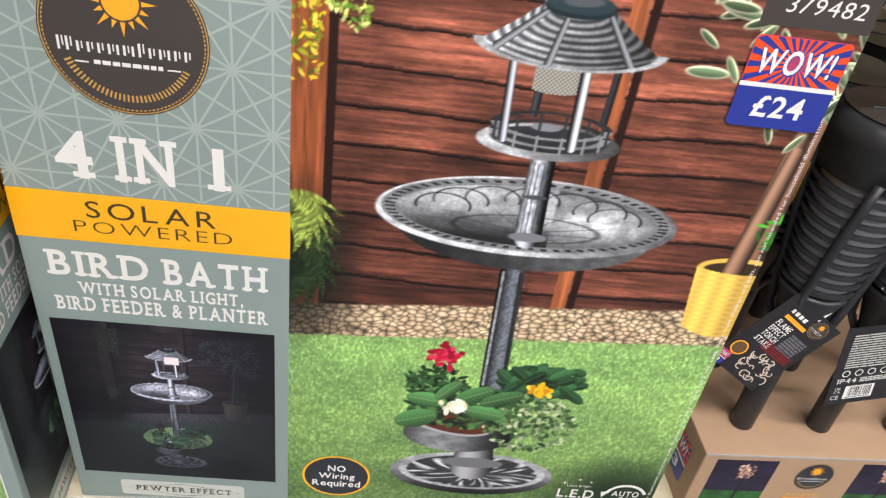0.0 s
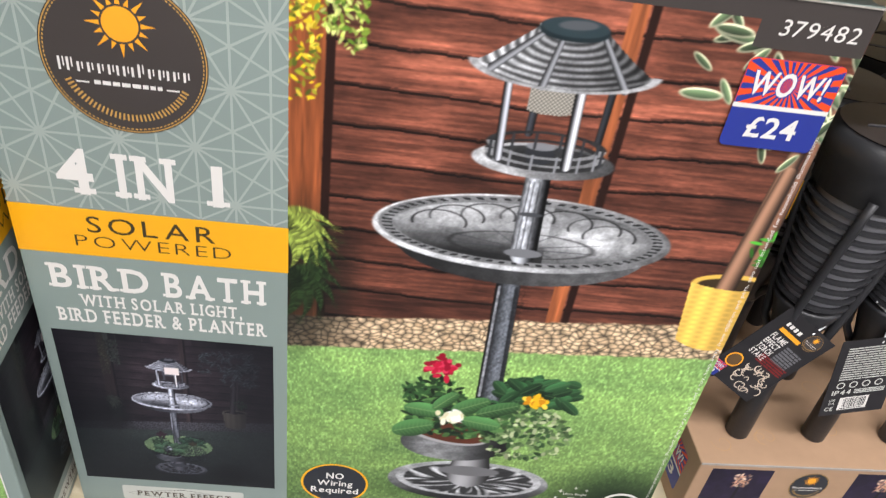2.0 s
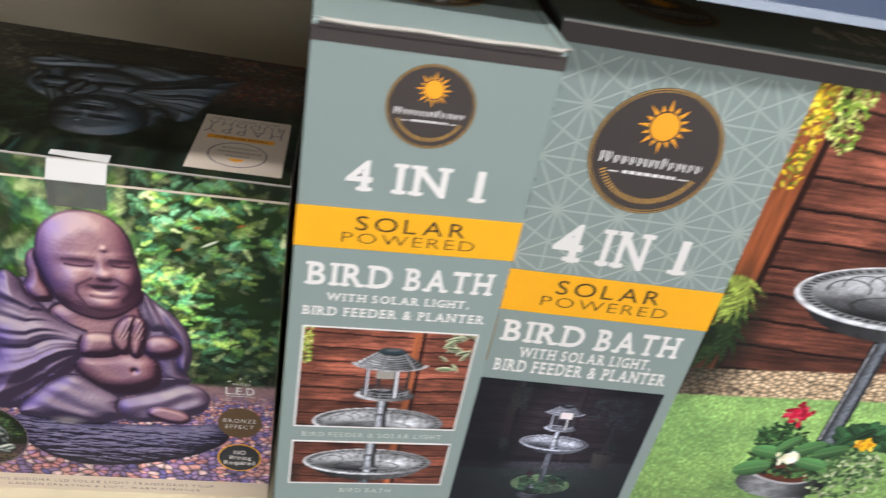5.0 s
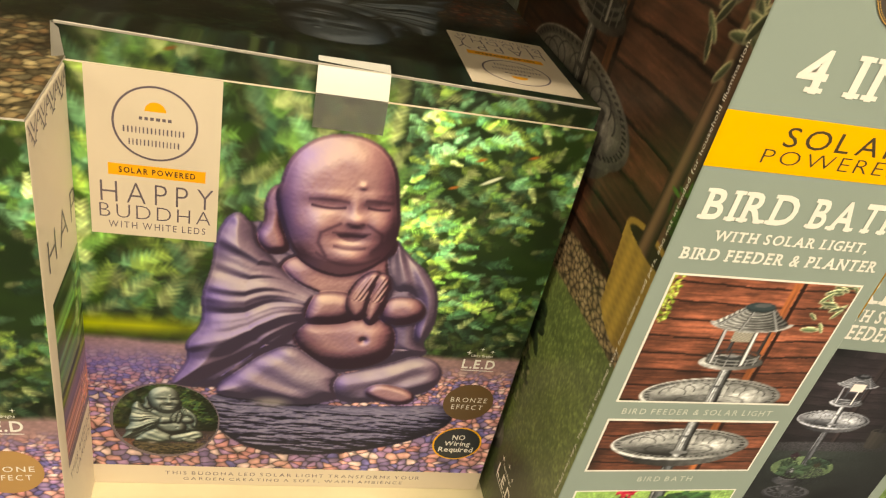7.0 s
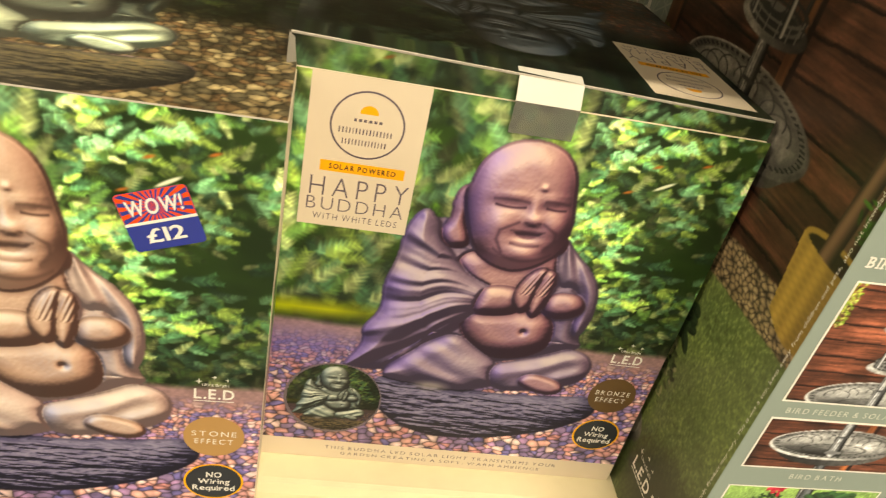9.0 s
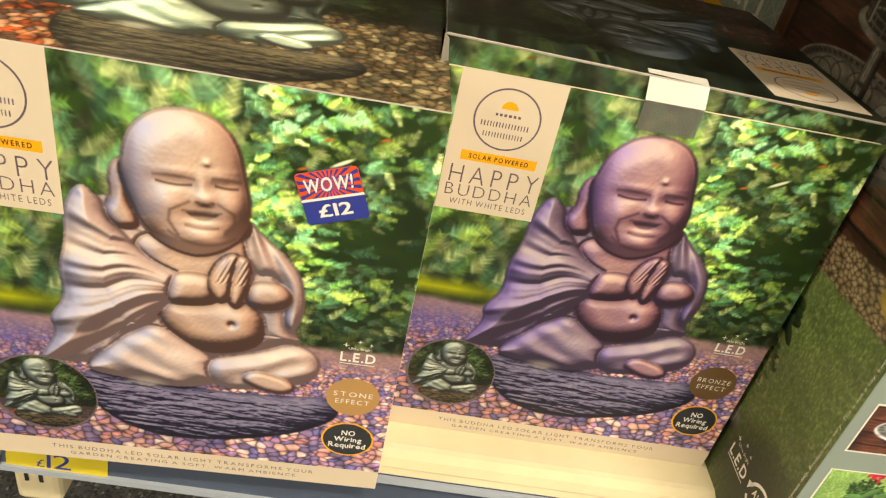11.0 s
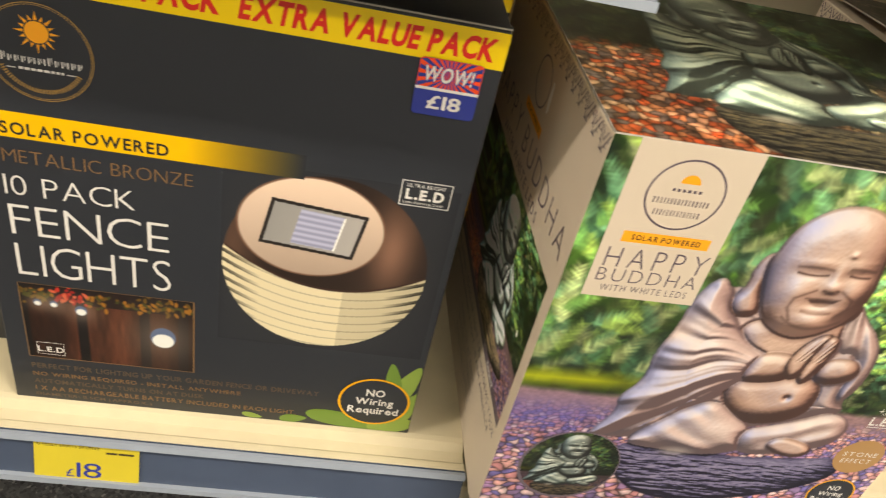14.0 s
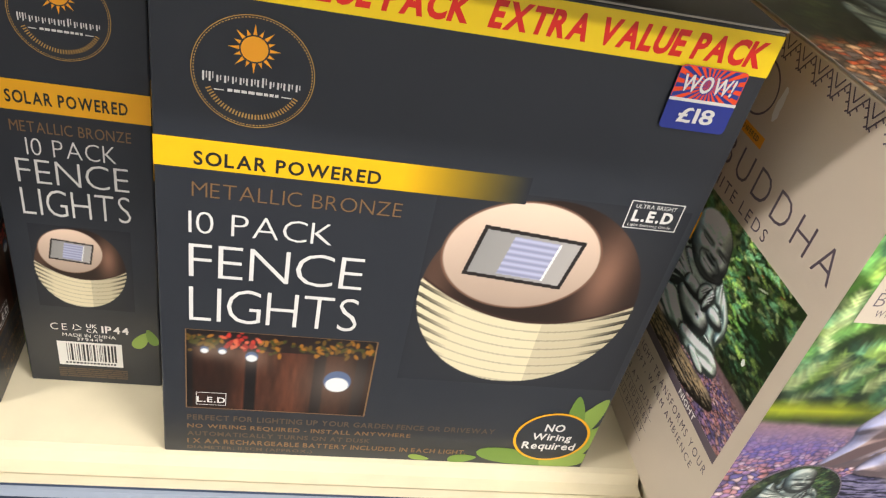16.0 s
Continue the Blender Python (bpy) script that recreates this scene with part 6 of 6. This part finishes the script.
def fence_side(a):
    maker_badge(a, 51, 312, 29, NIGHTCARD)
    a.rect("yellow_top", 0, 362, 100, 387, YELLOW, level=2)
    a.text("EXTRA VALUE", 6, 367, 94, 382, REDINK, 2, slant=0.18, level=3, space=0.05)
    a.rect("yellow_band", 0, 246, 100, 267, AMBER, level=2)
    a.text("SOLAR POWERED", 14, 251, 86, 260, BLACKINK, 1, level=3)
    a.text("METALLIC BRONZE", 14, 231, 87, 239, BRONZEINK, 0, level=3)
    a.text("10 PACK", 22, 214, 77, 227, PAPERWHITE, -1, level=3)
    a.text("FENCE", 14, 192, 84, 211, PAPERWHITE, -1, level=3)
    a.text("LIGHTS", 14, 166, 84, 188, PAPERWHITE, -1, level=3)
    s = LAMPSHOT.cut(166, 96, 334, 266, 68, 76, 0.6)
    a.picture("lamp_photo", s, 15, 82, "small printed photo of a fence light", level=1.6)
    a.text("CE", 20, 58, 32, 65, PAPERWHITE, 0, level=3, space=0.3)
    a.ring("recycle_mark", 39, 61.5, 4, 3.8, 1.3, PAPERWHITE, level=3, n=3, dash=0.8)
    a.text("UK", 46, 62, 54, 66, PAPERWHITE, 1, level=3)
    a.text("CA", 46, 57, 54, 61, PAPERWHITE, 1, level=3)
    a.text("IP44", 57, 57.5, 77, 65, PAPERWHITE, 1, level=3)
    a.text("MADE IN CHINA", 28, 51.5, 67, 55, PAPERWHITE, 0, level=3)
    a.text("379449", 38, 47.6, 57, 50.6, PAPERWHITE, 0, level=3)
    barcode(a, 23, 20, 71, 46, 3)
    a.bars("small_print", 22, 6, 74, 17, DIM, 5, 4, level=3)
    leaves_print(a, 86, 52, ((0, 0, 10, 5, 60), (8, 4, 9, 4, 110)), 2)


def barcode(a, x0, y0, x1, y1, level):
    a.rect("barcode_ground", x0, y0, x1, y1, PAPERWHITE, level=level)
    rnd, x, ps = random.Random(3), x0 + (x1 - x0) * 0.14, []
    while x < x1 - (x1 - x0) * 0.12:
        w = rnd.choice((0.5, 0.5, 1.0, 1.5)) * (x1 - x0) / 48
        ps.append([(x, y0 + (y1 - y0) * 0.2), (x + w, y0 + (y1 - y0) * 0.2), (x + w, y1 - (y1 - y0) * 0.08), (x, y1 - (y1 - y0) * 0.08)])
        x += w + rnd.choice((0.5, 0.8, 1.2)) * (x1 - x0) / 48
    a.polys("barcode", ps, BLACKINK, level=level + 0.6)
    a.bars("barcode_digit_line", x0 + (x1 - x0) * 0.1, y0 + (y1 - y0) * 0.05, x1 - (x1 - x0) * 0.1, y0 + (y1 - y0) * 0.16, BLACKINK, 1, 5, level=level + 0.6, word=(0.5, 0.7))


FENCE_SIZE = Matrix.Scale(0.947, 4)


def fence_carton():
    w, d, h = 0.340, 0.100, 0.390
    ob = thing("fence_light_carton", pose(-1.408, 0.4725, SHELF_L, 0, 0, 0.3) @ FENCE_SIZE, "charcoal fence light carton with yellow bands, front side out", "carton", "fence light cartons")
    card_body(ob, w, d, h, NIGHTCARD)
    front, left, right, back, top = faces(ob, w, d, h)
    fence_front(front)
    fence_front(back)
    fence_side(left)
    fence_side(right)
    top.text("10 PACK FENCE LIGHTS", 90, 40, 250, 60, PAPERWHITE, 0, level=2)
    return ob


fence_a = fence_carton()
side_out = copy_thing(fence_a, pose(-1.4217, 0.533, SHELF_L, 0, 0, 90))
tagged(side_out, "charcoal fence light carton turned with its narrow side out")
behind = copy_thing(fence_a, pose(-1.391, 0.585, SHELF_L))
tagged(behind, "charcoal fence light carton standing behind another")
last = copy_thing(fence_a, pose(-1.5297, 0.5076, SHELF_L, 0, 0, 93))
tagged(last, "charcoal fence light carton turned sideways at the row's end")
price_sticker(fence_a, pose(0.286, -0.0012, 0.324), 42, 40, "\u00a318")


# ---- torch stakes in their kraft tray ----
BLACKPLASTIC = mat("matt_black_plastic", (0.022, 0.022, 0.024), 0.42, vary=0.15, scale=120, bump=0.08)
CELL = mat("dark_solar_cell", (0.035, 0.030, 0.032), 0.12, coat=0.7)
FROST = mat("frosted_grey_plastic", (0.24, 0.24, 0.26), 0.5, vary=0.05)


def torch_tray():
    x0, y0, w, d, h = 0.348, 0.448, 0.62, 0.36, 0.091
    ob = thing("torch_tray", pose(x0, y0, SHELF_R), "brown kraft display tray holding black torch stakes", "display tray")
    part("tray_body", box(0, 0, 0, w, d, h, 0.0015), KRAFT, ob)
    part("top_fold", box(0.0005, -0.0006, h - 0.002, w - 0.0005, 0.0004, h + 0.0004), KRAFTEDGE, ob, "worn fold along the tray's front edge")
    a = Art(ob, pose(0, 0, 0))
    p = Paint(0, 0, 64, 78, 1.0, (40, 34, 60))
    p.C[:] = np.where((p.Y > 30)[..., None], np.array([38, 30, 52]), np.array([40, 92, 40])) * (0.6 + 0.7 * fnoise(p.X / 9, p.Y / 9, 3))[..., None]
    p.bar(34, 0, 36, 50, 1.5, 1.5, (16, 16, 18))
    foliage(p, 40, 28, 50, 44, 70, (1, 3), ((230, 200, 170), (200, 150, 120)), None, 8)
    for px in (14, 166, 318):
        a.picture("torch_photo", p.shot(), px, 6, "small printed photo of a torch at dusk", level=1)
    for px in (122, 274):
        maker_badge(a, px, 62, 20, NIGHTCARD, 2)
        a.bars("name_line", px - 18, 31, px + 18, 37, GOLD, 1, 9, level=2, word=(0.5, 0.9))
        a.rect("orange_bar", px - 20, 24, px + 20, 29, SUNINK, level=2)
        a.text("FLAME EFFECT", px - 28, 14, px + 28, 21, AMBERTEXT, 1, level=2)
        a.text("TORCH STAKE", px - 28, 4, px + 28, 11, AMBERTEXT, 1, level=2)
    top = Art(ob, pose(0, 0, h, -90))
    segs = []
    r = random.Random(4)
    for k in range(46):
        cx, cy, rr = r.uniform(15, 600), r.uniform(15, 340), r.uniform(7, 16)
        a0, sg = r.uniform(0, 6.3), r.choice((-1, 1))
        pts = [(cx + rr * (1 - q / 22) * math.cos(a0 + sg * q * 0.36), cy + rr * (1 - q / 22) * math.sin(a0 + sg * q * 0.36)) for q in range(18)]
        segs += list(zip(pts, pts[1:]))
    top.lines("scroll_pattern", segs, 0.9, ink("kraft_scroll_ink", (176, 140, 100), 0.7, 0), "faint scroll pattern", level=1, clip=(6, 6, 612, 352))
    price_sticker(ob, pose(0, d, 0, 0, 0, -90) @ pose(0.285, 0, 0.02), 55, 52, "\u00a33")
    return ob


torch_tray()


def torch(m, tag_turn=None, label=""):
    ob = thing("torch_stake", m, label or "black plastic solar torch stake with slatted head", "torch stake", "torch stakes in the tray")
    part("stake", lathe([(0.0105, 0.0), (0.0115, 0.002), (0.0120, 0.10), (0.0120, 0.118)], 20), BLACKPLASTIC, ob, smooth=True)
    # flared calyx and cage
    part("calyx", lathe([(0.013, 0.110), (0.0155, 0.116), (0.017, 0.135), (0.024, 0.160), (0.030, 0.178), (0.030, 0.181), (0.022, 0.181)], 24), BLACKPLASTIC, ob, smooth=True)
    part("diffuser", lathe([(0.020, 0.170), (0.0270, 0.19), (0.0335, 0.24), (0.0362, 0.292), (0.030, 0.294)], 24), FROST, ob, "frosted grey inner tube", smooth=True)
    rad = lambda z: 0.030 + 0.012 * min(1, (z - 0.178) / 0.10)
    for k in range(10):
        z = 0.186 + 0.0105 * k
        r = rad(z)
        n, bm = 32, bmesh.new()
        ring = []
        for i in range(n):
            a = 2 * math.pi * i / n
            c, s = math.cos(a), math.sin(a)
            ring.append([bm.verts.new((q * c, q * s, zz)) for q, zz in ((r - 0.003, z), (r + 0.0006, z + 0.0008), (r + 0.0006, z + 0.0036), (r - 0.003, z + 0.0044))])
        for i in range(n):
            p, q = ring[i], ring[(i + 1) % n]
            for j in range(4):
                bm.faces.new((p[j], q[j], q[(j + 1) % 4], p[(j + 1) % 4]))
        part("slat", bm, BLACKPLASTIC, ob)
    for i in range(4):
        a = math.pi / 4 + i * math.pi / 2
        pts = [((rad(z) + 0.001) * math.cos(a + 0.25 * (z - 0.18) / 0.1), (rad(z) + 0.001) * math.sin(a + 0.25 * (z - 0.18) / 0.1), z) for z in np.linspace(0.12, 0.30, 9)]
        pts = [(x * (0.55 if z < 0.14 else 1), y * (0.55 if z < 0.14 else 1), z) for x, y, z in pts]
        part("rib", tube(pts, 0.0042, 6), BLACKPLASTIC, ob, smooth=True)
    part("collar", lathe([(0.040, 0.291), (0.0435, 0.292), (0.0445, 0.318), (0.0475, 0.322), (0.049, 0.330), (0.048, 0.338), (0.044, 0.342), (0.038, 0.342)], 36), BLACKPLASTIC, ob, smooth=True)
    part("cap", lathe([(0.036, 0.339), (0.041, 0.3415), (0.043, 0.3435), (0.0, 0.3445)][:3] + [(0.001, 0.3442)], 36), CELL, ob, "dark glossy solar cell cap")
    cut_ = bmesh.new()
    add_box(cut_, -0.026, -0.0006, 0.3441, 0.026, 0.0006, 0.3448)
    part("cell_line", cut_, GREYINK, ob, "pale line across the cell")
    return ob


def swing_tag(m, front, label):
    ob = thing("swing_tag", m, label, "tag", "tags on the torch stakes")
    w, h = 0.062, 0.092
    part("card", box(-w / 2, 0, -h, w / 2, 0.0006, 0, 0.0002), ink("black_tag_card", (34, 32, 34)), ob)
    a = Art(ob, pose(-w / 2, 0, -h))
    if front:
        maker_badge(a, 46, 80, 9, DARKBAND, 1)
        a.bars("name_line", 12, 76, 32, 82, PAPERWHITE, 1, 3, level=1, word=(0.4, 0.8))
        a.rect("orange_bar", 12, 70, 38, 74, SUNINK, level=1)
        for k, tx in enumerate(("FLAME", "EFFECT", "TORCH", "STAKE")):
            a.text(tx, 12, 61 - 7.5 * k, 30, 67 - 7.5 * k, PAPERWHITE, 1, level=1)
        a.bars("small_print", 34, 44, 54, 64, GREYINK, 7, 4, level=1)
        a.disc("orange_mark", 12, 24, 8, 8, SUNINK, level=1)
        a.disc("orange_mark", 12, 24, 6.6, 6.6, BADGEBRONZE, level=1.5)
        segs, r = [], random.Random(6)
        for k in range(26):
            cx, cy, rr, a0 = r.uniform(26, 58), r.uniform(6, 34), r.uniform(2, 4.4), r.uniform(0, 6)
            pts = [(cx + rr * math.cos(a0 + q * 0.4), cy + rr * math.sin(a0 + q * 0.4)) for q in range(10)]
            segs += list(zip(pts, pts[1:]))
        a.lines("scroll_print", segs, 1.1, CREAMCARD, level=1)
        a.bars("red_bar_print", 24, 36, 58, 46, ink("dark_red_ink", (120, 26, 24)), 4, 2, level=1)
        price_sticker(ob, pose(-w / 2 - 0.004, -0.0004, -h) @ pose(0, 0, 0, 0, 0, 0), 17, 16, "\u00a33")
    else:
        a.bars("small_print", 8, 44, 54, 84, PALEGREY, 14, 5, level=1, gap=0.55)
        for k in range(4):
            a.ring("round_mark", 12 + 12 * k, 38, 4, 4, 1.2, PALEGREY, level=1, n=20)
        a.text("IP44", 6, 26, 24, 32, PALEGREY, 1, level=1)
        a.bars("small_print", 27, 26, 56, 32, PALEGREY, 3, 7, level=1)
        a.text("UK", 6, 18, 12, 21, PALEGREY, 1, level=1)
        a.text("CA", 6, 14, 12, 17, PALEGREY, 1, level=1)
        a.text("CE", 4, 6, 12, 11, PALEGREY, 1, level=1)
        barcode(a, 16, 6, 44, 22, 1)
    part("loop", tube([(0.006, 0.0, -0.006), (0.010, 0.004, 0.006), (0.008, 0.012, 0.020), (0.000, 0.016, 0.028)], 0.0009, 6), mat("clear_nylon", (0.55, 0.55, 0.55), 0.2), ob, "thin nylon tag loop")
    return ob


TOP = SHELF_R + 0.091
for i, (tx, ty) in enumerate(((0.398, 0.489), (0.480, 0.489), (0.565, 0.489), (0.398, 0.575), (0.486, 0.575), (0.570, 0.575), (0.400, 0.662), (0.486, 0.662), (0.572, 0.662), (0.40, 0.75), (0.486, 0.75))):
    torch(pose(tx, ty, TOP + 0.0005, 0, 0, 23 * i))
swing_tag(pose(0.395, 0.462, 0.622, -4, 34, -8), True, "black printed swing tag with orange marks hanging from a torch")
swing_tag(pose(0.456, 0.460, 0.615, -3, -9, 4), False, "black swing tag back with barcode hanging from a torch")

# ---- tickets, bracket and small shelf fittings ----
def ticket(x0, x1, y, z, body, label):
    ob = thing("price_ticket", pose(x0, y - 0.0140, z - 0.0455) @ pose(0, 0, 0, -12.6), label, "price ticket", "shelf edge tickets")
    w = (x1 - x0) * 1000
    part("card", box(0, -0.0004, 0, w / 1000, 0.0, 0.041, 0.0001), TICKET, ob)
    a = Art(ob, pose(0, -0.0004, 0))
    if body:
        a.text("\u00a3", w * 0.30, 5, w * 0.38, 13, BLUEINK, 0, level=1)
        a.text(body, w * 0.40, 5, w * 0.64, 20, BLUEINK, 0, level=1, space=0.06)
        a.text("10 FENCE LIGHTS BRONZE", w * 0.03, 34, w * 0.62, 37.5, AMBERTEXT, 0, level=1)
        a.bars("small_print", w * 0.68, 30, w * 0.95, 33, AMBERTEXT, 1, 3, level=1)
    return ob


ticket(-1.383, -1.3025, EDGE_L, SHELF_L, "18", "yellow shelf edge price ticket reading 18 pounds")
t12 = ticket(-1.026, -0.941, EDGE_R, SHELF_R, "12", "yellow shelf edge price ticket under the statue carton")
ticket(-0.275, -0.193, 0.425, 0.979, "24", "yellow shelf edge price ticket on the upper shelf")
ticket(-0.228, -0.140, EDGE_R, SHELF_R, "24", "yellow shelf edge price ticket under the bird bath carton")

br = thing("shelf_bracket", pose(-1.020, EDGE_R + 0.012, 0), "cream slotted steel shelf bracket at the bay joint", "bracket")
bm = box(-0.020, 0.0, SHELF_R - 0.128, 0.022, 0.060, SHELF_R - 0.0225, 0.006)
part("bracket_body", bm, CREAM, br)
# the slots aren't cut through: black inlays give their shaded insides
for k in (-0.009, 0.004):
    part("slot", box(k, -0.0008, SHELF_R - 0.098, k + 0.004, 0.002, SHELF_R - 0.070, 0.0008), BLACKINK, br, "black inlay for the shade inside a punched slot")
upright(BAY)
upright(1.2)
upright(BAY - 1.25)
